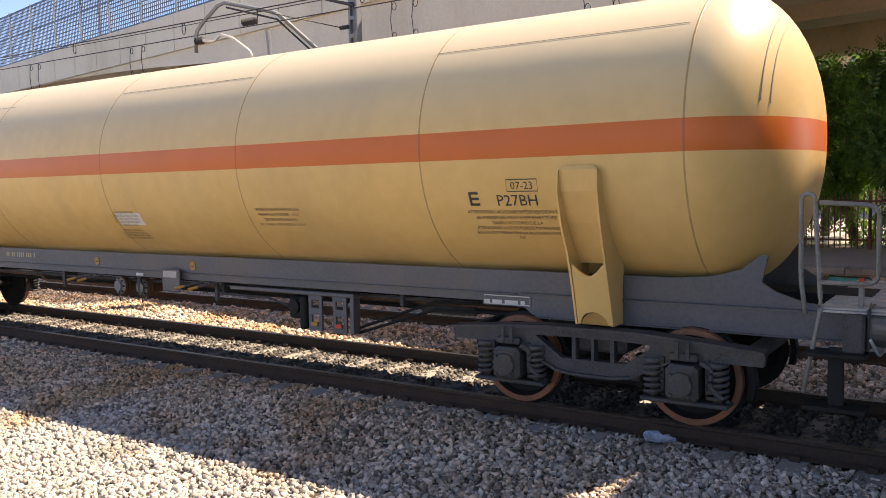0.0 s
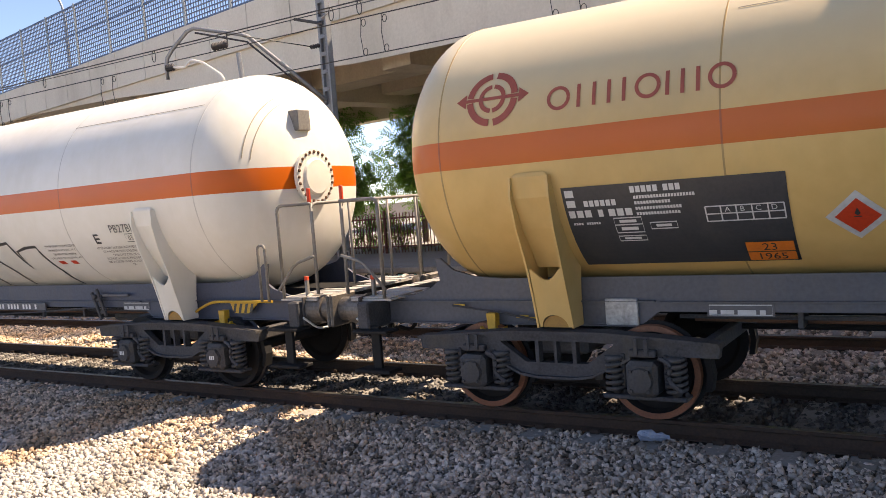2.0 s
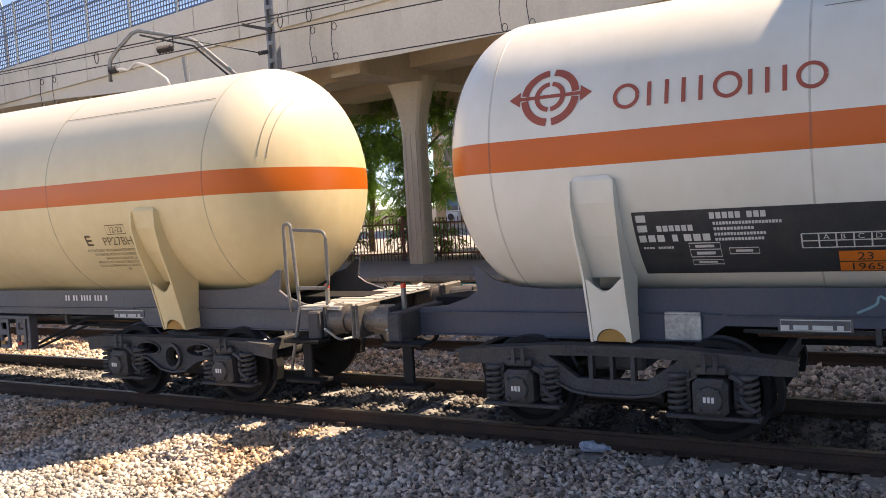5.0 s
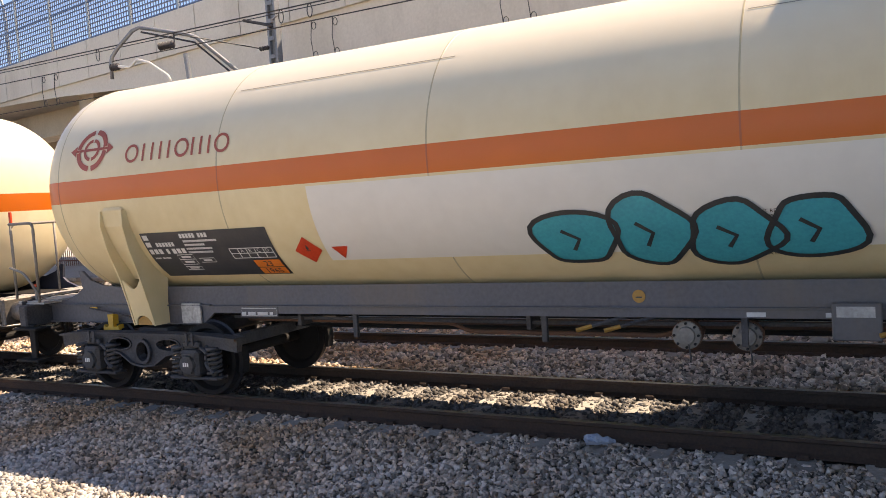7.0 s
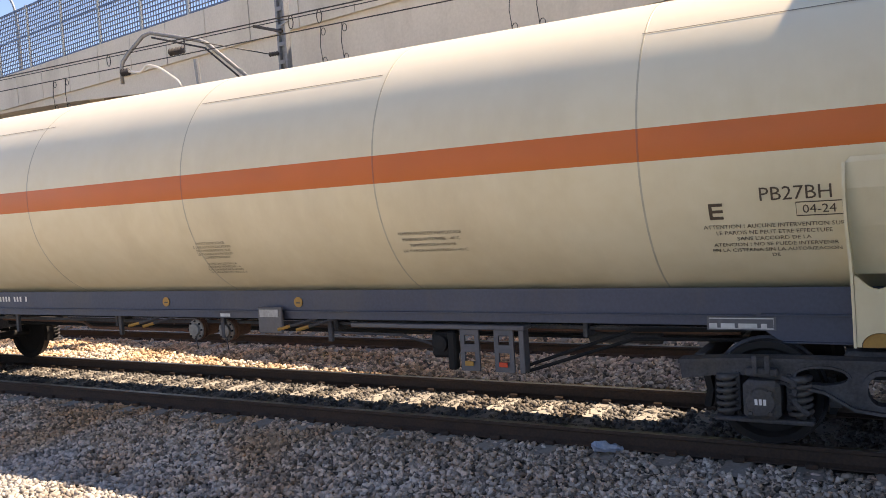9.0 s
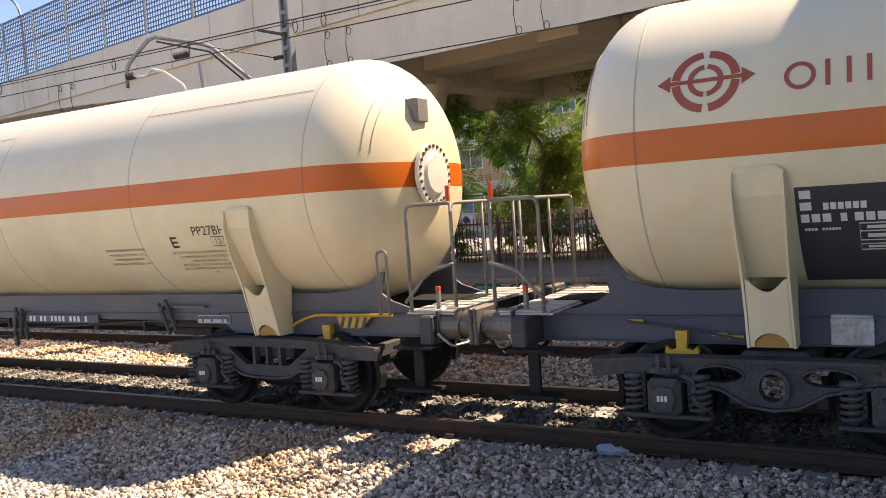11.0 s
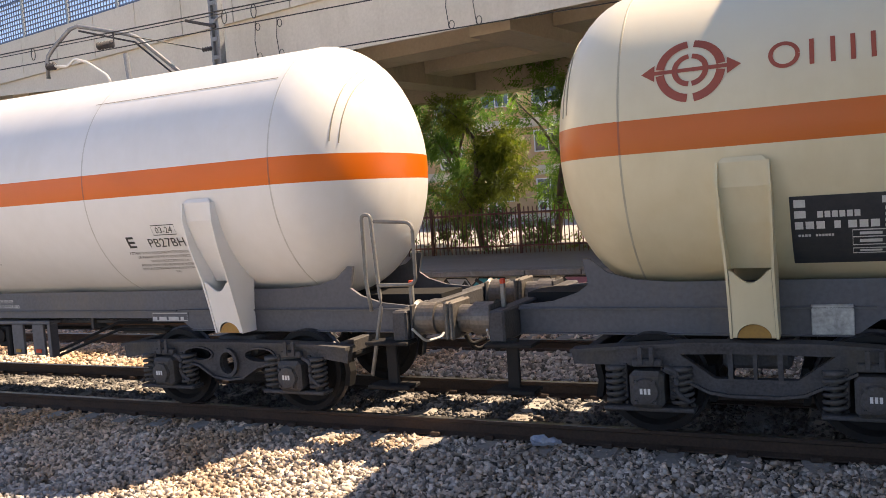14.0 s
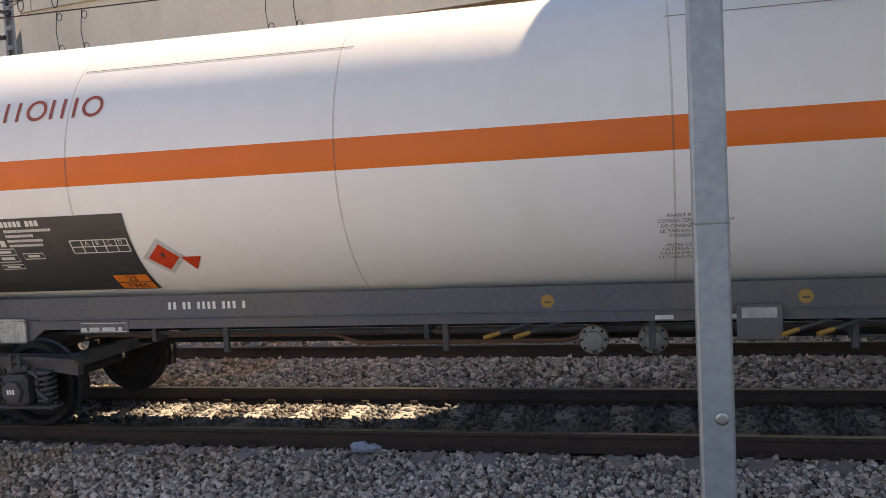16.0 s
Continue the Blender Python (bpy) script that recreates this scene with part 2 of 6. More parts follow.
M_WALL_ORANGE = mat("ochre_render", (0.58, 0.37, 0.20), (0.52, 0.33, 0.18), 0.9, 0, 0.4, 10, 0.15)
M_WALL_PALE = mat("cream_render", (0.62, 0.55, 0.44), (0.56, 0.5, 0.4), 0.9, 0, 0.4, 10, 0.15)
M_GLASS = mat("window_glass", (0.06, 0.075, 0.09), (0.04, 0.05, 0.06), 0.08, 0, 2, 20, 0.0, gloss=0.8)
M_AC = mat("white_plastic_casing", (0.7, 0.69, 0.66), (0.62, 0.61, 0.58), 0.5, 0, 3, 30, 0.0)
M_BLUE_FENCE = mat("blue_mesh_fence_paint", (0.09, 0.125, 0.20), (0.07, 0.10, 0.16), 0.5, 0.2, 3, 30, 0.0)
M_PINK = mat("pink_spray_paint", (0.52, 0.22, 0.27), (0.45, 0.18, 0.22), 0.7, 0, 2, 20, 0.0)

M_PATCH = mat("pale_overpaint", (0.74, 0.70, 0.62), (0.69, 0.65, 0.57), 0.45, 0, 0.8, 6, 0.0)
M_TEAL_FADED = mat("faded_teal_spray_paint", (0.18, 0.36, 0.40), (0.12, 0.24, 0.28), 0.6, 0, 3, 30, 0.0)
M_MAST = mat("dull_grey_steel", (0.27, 0.285, 0.30), (0.20, 0.21, 0.22), 0.6, 0.3, 4, 25, 0.05)
M_LITTER = mat("crumpled_plastic", (0.22, 0.32, 0.45), (0.4, 0.45, 0.52), 0.35, 0, 8, 40, 0.2)
M_BLUE_AWNING = mat("blue_window_blind", (0.10, 0.22, 0.42), (0.08, 0.18, 0.36), 0.6, 0, 3, 30, 0.05)
M_WIRE = mat("dark_wire", (0.06, 0.06, 0.06), (0.04, 0.04, 0.04), 0.5, 0.5, 5, 30, 0.0)


def leaf_material(name, c1, c2):
    """Leaves that let some light through."""
    m = mat(name, c1, c2, 0.5, 0, 1.5, 9, 0.0, per_island=0.45)
    nt = m.node_tree
    b, out = nt.nodes["Principled BSDF"], nt.nodes["Material Output"]
    tr = nt.nodes.new("ShaderNodeBsdfTranslucent")
    tr.inputs[0].default_value = (c1[0] * 1.5, c1[1] * 1.6, c1[2] * 0.9, 1)
    mx = nt.nodes.new("ShaderNodeMixShader")
    mx.inputs[0].default_value = 0.42
    nt.links.new(b.outputs[0], mx.inputs[1])
    nt.links.new(tr.outputs[0], mx.inputs[2])
    nt.links.new(mx.outputs[0], out.inputs[0])
    return m


M_LEAF = leaf_material("leaf_green", (0.13, 0.24, 0.045), (0.06, 0.13, 0.025))
M_LEAF_DARK = leaf_material("dark_leaf_green", (0.09, 0.18, 0.045), (0.045, 0.10, 0.025))
M_LEAF_YELLOW = leaf_material("yellowing_leaf", (0.19, 0.22, 0.045), (0.10, 0.14, 0.03))

# ---- mesh helpers ----
def part(name, bm, material, parent=None, label="", smooth=False):
    me = bpy.data.meshes.new(name)
    bm.to_mesh(me)
    bm.free()
    return link(name, me, material, parent, label, smooth)


def link(name, me, material=None, parent=None, label="", smooth=False):
    if material and not me.materials:
        me.materials.append(material)
    if smooth:
        me.polygons.foreach_set("use_smooth", [True] * len(me.polygons))
    ob = new(name, me)
    if parent:
        ob.parent = parent
    if label:
        ob["label"] = label
    return ob


def box(bm, x0, x1, y0, y1, z0, z1, bevel=0.0):
    vs = [bm.verts.new((x, y, z)) for z in (z0, z1) for y in (y0, y1) for x in (x0, x1)]
    fs = [bm.faces.new([vs[i] for i in q]) for q in ((0, 2, 3, 1), (4, 5, 7, 6), (0, 1, 5, 4), (2, 6, 7, 3), (0, 4, 6, 2), (1, 3, 7, 5))]
    if bevel:
        es = list({e for f in fs for e in f.edges})
        bmesh.ops.bevel(bm, geom=es, offset=bevel, segments=1, affect="EDGES")
    return bm


def boxed(*dims, bevel=0.0):
    return box(bmesh.new(), *dims, bevel=bevel)


def tube(bm, pts, r, n=8, caps=True):
    """A round bar along a polyline."""
    pts = [Vector(p) for p in pts]
    rings = []
    for i, p in enumerate(pts):
        d = (pts[min(i + 1, len(pts) - 1)] - pts[max(i - 1, 0)]).normalized()
        a = d.cross(Vector((0, 0, 1)))
        if a.length < 0.05:
            a = d.cross(Vector((0, 1, 0)))
        a.normalize()
        b = d.cross(a)
        rings.append([bm.verts.new(p + r * (math.cos(2 * math.pi * k / n) * a + math.sin(2 * math.pi * k / n) * b)) for k in range(n)])
    for p, q in zip(rings, rings[1:]):
        for k in range(n):
            bm.faces.new((p[k], p[(k + 1) % n], q[(k + 1) % n], q[k]))
    if caps:
        bm.faces.new(rings[0][::-1])
        bm.faces.new(rings[-1])
    return bm


def arc_points(pts, r=0.08, n=4):
    """A polyline with its corners rounded."""
    pts = [Vector(p) for p in pts]
    out = [pts[0]]
    for a, b, c in zip(pts, pts[1:], pts[2:]):
        u, v = (a - b), (c - b)
        k = min(r, u.length / 2.1, v.length / 2.1)
        p, q = b + u.normalized() * k, b + v.normalized() * k
        for i in range(n + 1):
            t = i / n
            out.append((1 - t) ** 2 * p + 2 * t * (1 - t) * b + t * t * q)
    return out + [pts[-1]]


def plate(outline, holes, y0, y1, bm=None):
    """A plate in the xz plane with holes, from y0 to y1."""
    bm = bm or bmesh.new()
    edges = []
    for loop in (outline, *holes):
        vs = [bm.verts.new((x, y0, z)) for x, z in loop]
        edges += [bm.edges.new((a, b)) for a, b in zip(vs, vs[1:] + vs[:1])]
    filled = bmesh.ops.triangle_fill(bm, use_beauty=True, use_dissolve=False, edges=edges)
    faces = [g for g in filled["geom"] if isinstance(g, bmesh.types.BMFace)]
    ext = bmesh.ops.extrude_face_region(bm, geom=faces)
    bmesh.ops.translate(bm, vec=(0, y1 - y0, 0), verts=[g for g in ext["geom"] if isinstance(g, bmesh.types.BMVert)])
    bmesh.ops.recalc_face_normals(bm, faces=bm.faces)
    return bm


def ellipse(cx, cz, rx, rz, n=16):
    return [(cx + rx * math.cos(2 * math.pi * k / n), cz + rz * math.sin(2 * math.pi * k / n)) for k in range(n)]


def lathe(bm, profile, axis="x", n=48, centre=(0, 0, 0)):
    """Revolve (along, radius) pairs round an axis through centre."""
    rings = []
    for s, r in profile:
        ring = []
        for k in range(n):
            a = 2 * math.pi * k / n
            u, v = r * math.cos(a), r * math.sin(a)
            p = {"x": (s, u, v), "y": (u, s, v), "z": (u, v, s)}[axis]
            ring.append(bm.verts.new(Vector(p) + Vector(centre)))
        rings.append(ring)
    for p, q in zip(rings, rings[1:]):
        for k in range(n):
            bm.faces.new((p[k], p[(k + 1) % n], q[(k + 1) % n], q[k]))
    bm.faces.new(rings[0][::-1])
    bm.faces.new(rings[-1])
    bmesh.ops.recalc_face_normals(bm, faces=bm.faces)
    return bm


# ---- ground and tracks ----
TRACK_Y = 8.585
TRACK2_Y = 13.05
GAUGE_HALF = 0.8675


def gravel_height(y):
    """The ballast shoulders slope from the sleepers down to the ground between."""
    d = min(abs(y - TRACK_Y), abs(y - TRACK2_Y))
    return -0.20 - 0.10 * max(0.0, min(1.0, (d - 1.75) / 2.2))


def build_near_platform():
    ob = part("platform_near", boxed(-70, 40, -9.0, 1.9, -0.5, 0.48), M_PLATFORM_PALE)
    tagged(ob, "pale concrete platform on the camera's side", "platform", kind="structure")
    for i in range(30):
        part("coping_stone", boxed(-24.0 + i * 1.0 + 0.005, -24.0 + i * 1.0 + 0.995, 1.9, 2.55, -0.5, 0.5, bevel=0.015), M_PLATFORM_PALE, ob)


def build_ground():
    bm = bmesh.new()
    ys = [-600, -60, -8, 2.0, 3.5, 4.6, 5.6, 6.3, 6.83, TRACK_Y, 10.33, 10.8, 11.3, TRACK2_Y, 14.8, 15.6, 16.3, 40, 120, 900]
    xs = [-1500, -200, -60, -30, 0, 20, 60, 200, 1500]
    grid = [[bm.verts.new((x, y, gravel_height(y) if -8 < y < 16.3 else -0.5)) for x in xs] for y in ys]
    for a, b in zip(grid, grid[1:]):
        for i in range(len(xs) - 1):
            bm.faces.new((a[i], a[i + 1], b[i + 1], b[i]))
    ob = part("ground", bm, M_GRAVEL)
    tagged(ob, "ballast bed along the tracks, coloured dark as the shade between stones", "ballast", kind="structure")


build_ground()
build_near_platform()

RAIL_PROFILE = [(-0.075, -0.172), (0.075, -0.172), (0.075, -0.16), (0.012, -0.135), (0.012, -0.05), (0.036, -0.035), (0.036, -0.004), (0.03, 0.0),
                (-0.03, 0.0), (-0.036, -0.004), (-0.036, -0.035), (-0.012, -0.05), (-0.012, -0.135), (-0.075, -0.16)]


def build_track(name, cy, x0, x1, label):
    root = tagged(new(name), label, "railway track", kind="structure")
    for side in (-1, 1):
        bm = bmesh.new()
        a = [bm.verts.new((x0, cy + side * GAUGE_HALF + u, v)) for u, v in RAIL_PROFILE]
        b = [bm.verts.new((x1, cy + side * GAUGE_HALF + u, v)) for u, v in RAIL_PROFILE]
        for i in range(len(a)):
            j = (i + 1) % len(a)
            bm.faces.new((a[i], a[j], b[j], b[i]))
        bm.faces.new(a[::-1])
        bm.faces.new(b)
        bmesh.ops.recalc_face_normals(bm, faces=bm.faces)
        me = bpy.data.meshes.new("rail")
        bm.to_mesh(me)
        bm.free()
        me.materials.append(M_RAIL)
        me.materials.append(M_RAILTOP)
        for p in me.polygons:
            if p.normal.z > 0.6 and p.center.z > -0.01:
                p.material_index = 1
        link("rail", me, None, root, "rusty steel rail with a shiny worn head")
    return root


track_near = build_track("track_1", TRACK_Y, -160, 90, "rusty steel rails on concrete sleepers in grey ballast")
track_far = build_track("track_2", TRACK2_Y, -160, 90, "empty rusty second track beyond the train")

# ---- tank wagons ----
TANK_R, TANK_Z, TANK_HALF, TANK_END = 1.45, 2.67, 8.37, 0.85
PIVOT, WAGON_PITCH = 7.39, 20.411
CACHE = {}


def shared(key, make, material, smooth=False):
    """A mesh that is built once and used by all alike parts."""
    if key not in CACHE:
        bm = make()
        me = bpy.data.meshes.new(key)
        bm.to_mesh(me)
        bm.free()
        me.materials.append(material)
        if smooth:
            me.polygons.foreach_set("use_smooth", [True] * len(me.polygons))
        CACHE[key] = me
    return CACHE[key]


def placed(name, key, make, material, parent, m=None, label="", smooth=False):
    ob = link(name, shared(key, make, material, smooth), None, parent, label)
    if m is not None:
        ob.matrix_basis = m
    return ob


def wrap_point(u, v, x0, z0, lift):
    a = math.asin((z0 - TANK_Z) / TANK_R) + v / TANK_R
    return (x0 + u, -(TANK_R + lift) * math.cos(a), TANK_Z + (TANK_R + lift) * math.sin(a))


def wrapped_grid(bm, u0, u1, v0, v1, x0, z0, lift, step=0.06):
    n = max(1, int(abs(v1 - v0) / step))
    rows = [[bm.verts.new(wrap_point(u, v0 + (v1 - v0) * i / n, x0, z0, lift)) for u in (u0, u1)] for i in range(n + 1)]
    for a, b in zip(rows, rows[1:]):
        bm.faces.new((a[0], a[1], b[1], b[0]))
    return bm


def wrapped_polys(polys, x0, z0, lift):
    bm = bmesh.new()
    lo, hi, tall = 9.0, -9.0, False
    for p in polys:
        vs = [q[1] for q in p]
        lo, hi, tall = min(lo, *vs), max(hi, *vs), tall or max(vs) - min(vs) > 0.09
        bm.faces.new([bm.verts.new((q[0], q[1], 0)) for q in p])
    if tall:
        # cut into narrow strips, so that the paint follows the curve of the tank
        for i in range(1, int((hi - lo) / 0.05) + 1):
            bmesh.ops.bisect_plane(bm, geom=bm.verts[:] + bm.edges[:] + bm.faces[:], plane_co=(0, lo + 0.05 * i, 0), plane_no=(0, 1, 0))
    for v in bm.verts:
        v.co = wrap_point(v.co.x, v.co.y, x0, z0, lift)
    bmesh.ops.remove_doubles(bm, verts=bm.verts, dist=0.0002)
    bmesh.ops.recalc_face_normals(bm, faces=bm.faces)
    return bm


def ribbon(points, w, closed=False):
    """Quads along a stroke of width w."""
    pts = [Vector((*p, 0)) for p in points]
    if closed:
        pts.append(pts[0])
    out, edge = [], []
    for i, p in enumerate(pts):
        a = pts[i - 1] if i else (pts[-2] if closed else p)
        b = pts[i + 1] if i + 1 < len(pts) else (pts[1] if closed else p)
        d = (b - a).normalized()
        n = Vector((-d.y, d.x, 0)) * w / 2
        edge.append(((p + n).to_2d(), (p - n).to_2d()))
    for (a, b), (c, d) in zip(edge, edge[1:]):
        out.append([a, b, d, c])
    return out


def circle(cx, cy, r, a0=0, a1=360, n=24):
    return [(cx + r * math.cos(radians(a0 + (a1 - a0) * i / n)), cy + r * math.sin(radians(a0 + (a1 - a0) * i / n))) for i in range(n + 1)]


def smooth_stroke(points, n=6):
    """A Catmull-Rom curve through a few points."""
    p = [Vector((*q, 0)) for q in points]
    p = [p[0]] + p + [p[-1]]
    out = []
    for a, b, c, d in zip(p, p[1:], p[2:], p[3:]):
        for i in range(n):
            t = i / n
            v = 0.5 * ((2 * b) + (c - a) * t + (2 * a - 5 * b + 4 * c - d) * t * t + (3 * b - a - 3 * c + d) * t ** 3)
            out.append((v.x, v.y))
    return out + [points[-1]]


def text_polys(body, height, align="LEFT"):
    """The letters' faces, with capitals of the given height."""
    cu = bpy.data.curves.new("text", "FONT")
    cu.body, cu.size, cu.align_x, cu.resolution_u = body, height / 0.69, align, 2
    ob = new("text", cu)
    bpy.context.view_layer.update()
    me = bpy.data.meshes.new_from_object(ob.evaluated_get(bpy.context.evaluated_depsgraph_get()))
    polys = [[me.vertices[i].co.to_2d() for i in p.vertices] for p in me.polygons]
    bpy.data.objects.remove(ob)
    bpy.data.meshes.remove(me)
    return polys


def moved(polys, du, dv):
    return [[(p[0] + du, p[1] + dv) for p in q] for q in polys]


def tank_decal(name, polys, x0, z0, material, parent, label="", lift=0.005):
    return part(name, wrapped_polys(polys, x0, z0, lift), material, parent, label)


def bars(widths, h, gap):
    """Lines of unreadable writing: one plain bar for each word."""
    out, v = [], 0.0
    for line in widths:
        u = 0.0
        for w in line:
            out.append([(u, v), (u + w, v), (u + w, v + h), (u, v + h)])
            u += w + h * 0.7
        v -= gap
    return out


def make_tank():
    prof = []
    for i in range(15):
        a = math.pi / 2 * (1 - i / 14)
        prof.append((-TANK_HALF - TANK_END * math.sin(a) ** 1.0, max(0.02, TANK_R * math.cos(a) ** 0.92)))
    prof += [(-TANK_HALF + 2 * TANK_HALF * i / 12, TANK_R) for i in range(1, 12)]
    prof += [(-s, r) for s, r in prof[14::-1]]
    return lathe(bmesh.new(), prof, "x", 72, (0, 0, TANK_Z))


def mirrored(bm):
    bmesh.ops.transform(bm, matrix=Matrix.Scale(-1, 4, (1, 0, 0)), verts=bm.verts)
    bmesh.ops.reverse_faces(bm, faces=bm.faces)
    return bm


def make_seam():
    bm = lathe(bmesh.new(), [(-0.012, TANK_R - 0.003), (-0.007, TANK_R + 0.0018), (0.007, TANK_R + 0.0018), (0.012, TANK_R - 0.003)], "x", 72, (0, 0, TANK_Z))
    bmesh.ops.delete(bm, geom=[f for f in bm.faces if len(f.verts) > 4], context="FACES")
    return bm


def make_end_cable():
    """A pair of thin straps bent over the shoulder of the tank's end."""
    bm = bmesh.new()
    for x in (8.92, 8.98):
        r = TANK_R * math.sqrt(1 - ((x - TANK_HALF) / TANK_END) ** 2) ** 0.92 + 0.004
        tube(bm, [(x, -r * math.cos(radians(a)), TANK_Z + r * math.sin(radians(a))) for a in range(14, 74, 5)], 0.007, 5)
    return bm


def sill_outline():
    right = [(8.1, 1.37), (8.45, 1.40), (8.7, 1.47), (8.86, 1.60), (8.93, 1.60), (8.90, 1.46), (8.88, 1.36), (9.0, 1.28), (9.25, 1.20), (9.59, 1.165), (9.59, 0.88), (6.6, 0.90), (6.42, 1.03)]
    left = [(-x, z) for x, z in right[::-1]]
    return right + left


def make_sill(side):
    return plate(sill_outline(), [], side * 0.80, side * 0.84)


def make_flange(side, a, b, z, out):
    return boxed(a, b, min(side * 0.842, side * out), max(side * 0.842, side * out), z, z + 0.016, bevel=0.003)


def make_centre_frame():
    bm = bmesh.new()
    box(bm, -9.7, 9.7, -0.28, 0.28, 0.92, 1.22)
    for x in (-7.39, 7.39):
        box(bm, x - 0.3, x + 0.3, -0.8, 0.8, 0.86, 1.25)
    for x in (-4.2, -1.4, 1.4, 4.2):
        box(bm, x - 0.06, x + 0.06, -0.8, 0.8, 1.02, 1.2)
    return bm


def make_headstock():
    bm = boxed(9.60, 9.76, -1.25, 1.25, 0.86, 1.17, bevel=0.02)
    for y in (-0.975, 0.975):
        box(bm, 9.765, 9.79, y - 0.2, y + 0.2, 0.88, 1.22, bevel=0.01)
    return bm


def make_buffer():
    prof = [(9.77, 0.19), (9.80, 0.165), (10.0, 0.165), (10.005, 0.14), (10.15, 0.14)]
    bm = lathe(bmesh.new(), prof, "x", 24)
    return box(bm, 10.155, 10.203, -0.23, 0.23, -0.19, 0.19, bevel=0.018)


def make_coupler():
    bm = boxed(9.7, 10.0, -0.05, 0.05, 0.98, 1.08, bevel=0.015)
    tube(bm, [(9.95, 0, 1.05), (10.08, 0, 1.0), (10.1, 0, 0.9), (10.02, 0, 0.84)], 0.035)
    tube(bm, [(9.9, 0.12, 1.0), (9.98, 0.12, 0.75), (9.98, -0.12, 0.75), (9.9, -0.12, 1.0)], 0.022)
    for y in (-0.45, 0.45):
        tube(bm, arc_points([(9.75, y, 0.98), (9.98, y, 0.92), (10.05, y * 0.8, 0.66), (10.18, y * 0.5, 0.72)], 0.15), 0.022)
    return bm


def make_saddle():
    """The tapered bracket that carries the tank on the bolster, on the near side; x across, local origin at the pivot."""
    bm = bmesh.new()
    # profile of the front face, top to foot: (z, y, half width)
    prof = [(2.44, -1.447, 0.15), (2.40, -1.463, 0.185), (2.2, -1.47, 0.19), (1.9, -1.40, 0.185), (1.62, -1.29, 0.175), (1.50, -1.25, 0.172), (1.2, -1.16, 0.172), (0.90, -1.08, 0.176)]
    fine = []
    for a, b in zip(prof[:6], prof[1:6]):
        fine += [tuple(a[i] + (b[i] - a[i]) * k / 3 for i in range(3)) for k in range(3)]
    fine.append(prof[5])
    # upper shell
    for a, b in zip(fine, fine[1:]):
        ra, rb = [0.20 * max(0.0, (2.42 - q[0]) / 0.9) ** 1.15 for q in (a, b)]
        for y_in in (0.0, 0.02):
            vs = [bm.verts.new(p) for p in ((-a[2], a[1] + ra + y_in, a[0]), (a[2], a[1] + ra + y_in, a[0]), (b[2], b[1] + rb + y_in, b[0]), (-b[2], b[1] + rb + y_in, b[0]))]
            bm.faces.new(vs if not y_in else vs[::-1])
    # side ribs from the front face back to the tank and sill
    for sx in (-1, 1):
        for off in (0.0, 0.022):
            for a, b in zip(prof[1:], prof[2:]):
                def back(z):
                    return -0.86 if z < 1.5 else -math.sqrt(max(0.05, TANK_R ** 2 - (z - TANK_Z) ** 2)) + 0.03
                xa, xb = sx * (a[2] + off), sx * (b[2] + off)
                bm.faces.new([bm.verts.new(p) for p in ((xa, a[1] - 0.025, a[0]), (xb, b[1] - 0.025, b[0]), (xb, back(b[0]), b[0]), (xa, back(a[0]), a[0]))])
        for a, b in zip(prof[1:], prof[2:]):
            vs = [bm.verts.new((sx * (q[2] + o), q[1] - 0.025, q[0])) for q, o in ((a, 0), (a, 0.022), (b, 0.022), (b, 0))]
            bm.faces.new(vs)
    return bm


def make_saddle_foot():
    cut = [(0.14 * math.cos(radians(a)), 0.90 + 0.13 * math.sin(radians(a))) for a in range(0, 181, 15)]
    top = [(-0.135 + 0.27 * i / 8, 1.50 - 0.10 * math.sin(math.pi * i / 8)) for i in range(9)]
    outline = [(0.172, 0.90), (0.166, 1.52)] + top[::-1] + [(-0.166, 1.52), (-0.172, 0.90)] + cut[::-1]
    bm = plate(outline, [], -0.012, 0.012)
    lean = Matrix.Translation((0, -1.165, 1.2)) @ Matrix.Rotation(radians(15.5), 4, "X") @ Matrix.Translation((0, 0, -1.2))
    bmesh.ops.transform(bm, matrix=lean, verts=bm.verts)
    return bm


def make_saddle_cap():
    half = [(0.135 * math.cos(radians(a)), 0.905 + 0.118 * math.sin(radians(a))) for a in range(0, 181, 15)]
    return plate(half, [], -1.09, -0.95)


DIAMOND = [(-1.58, 0.66), (-1.60, 0.77), (-1.12, 0.81), (-0.5, 0.85), (0.5, 0.85), (1.12, 0.81), (1.60, 0.77), (1.58, 0.66), (1.2, 0.66), (0.78, 0.65), (0.38, 0.455), (0.2, 0.43), (-0.2, 0.43), (-0.38, 0.455), (-0.78, 0.65), (-1.2, 0.66)]
DIAMOND_HOLES = [[(-0.62, 0.765), (-0.22, 0.775), (-0.22, 0.56), (-0.33, 0.56)], [(-0.18, 0.775), (-0.015, 0.775), (-0.015, 0.56), (-0.18, 0.56)], [(0.015, 0.775), (0.18, 0.775), (0.18, 0.56), (0.015, 0.56)], [(0.62, 0.765), (0.33, 0.56), (0.22, 0.56), (0.22, 0.775)]]
HOLED = [(-1.58, 0.60), (-1.60, 0.745), (-1.2, 0.775), (-0.6, 0.785), (0.6, 0.785), (1.2, 0.775), (1.60, 0.745), (1.58, 0.60), (1.15, 0.66), (0.76, 0.62), (0.42, 0.55), (0.2, 0.42), (0, 0.395), (-0.2, 0.42), (-0.42, 0.55), (-0.76, 0.62), (-1.15, 0.66)]
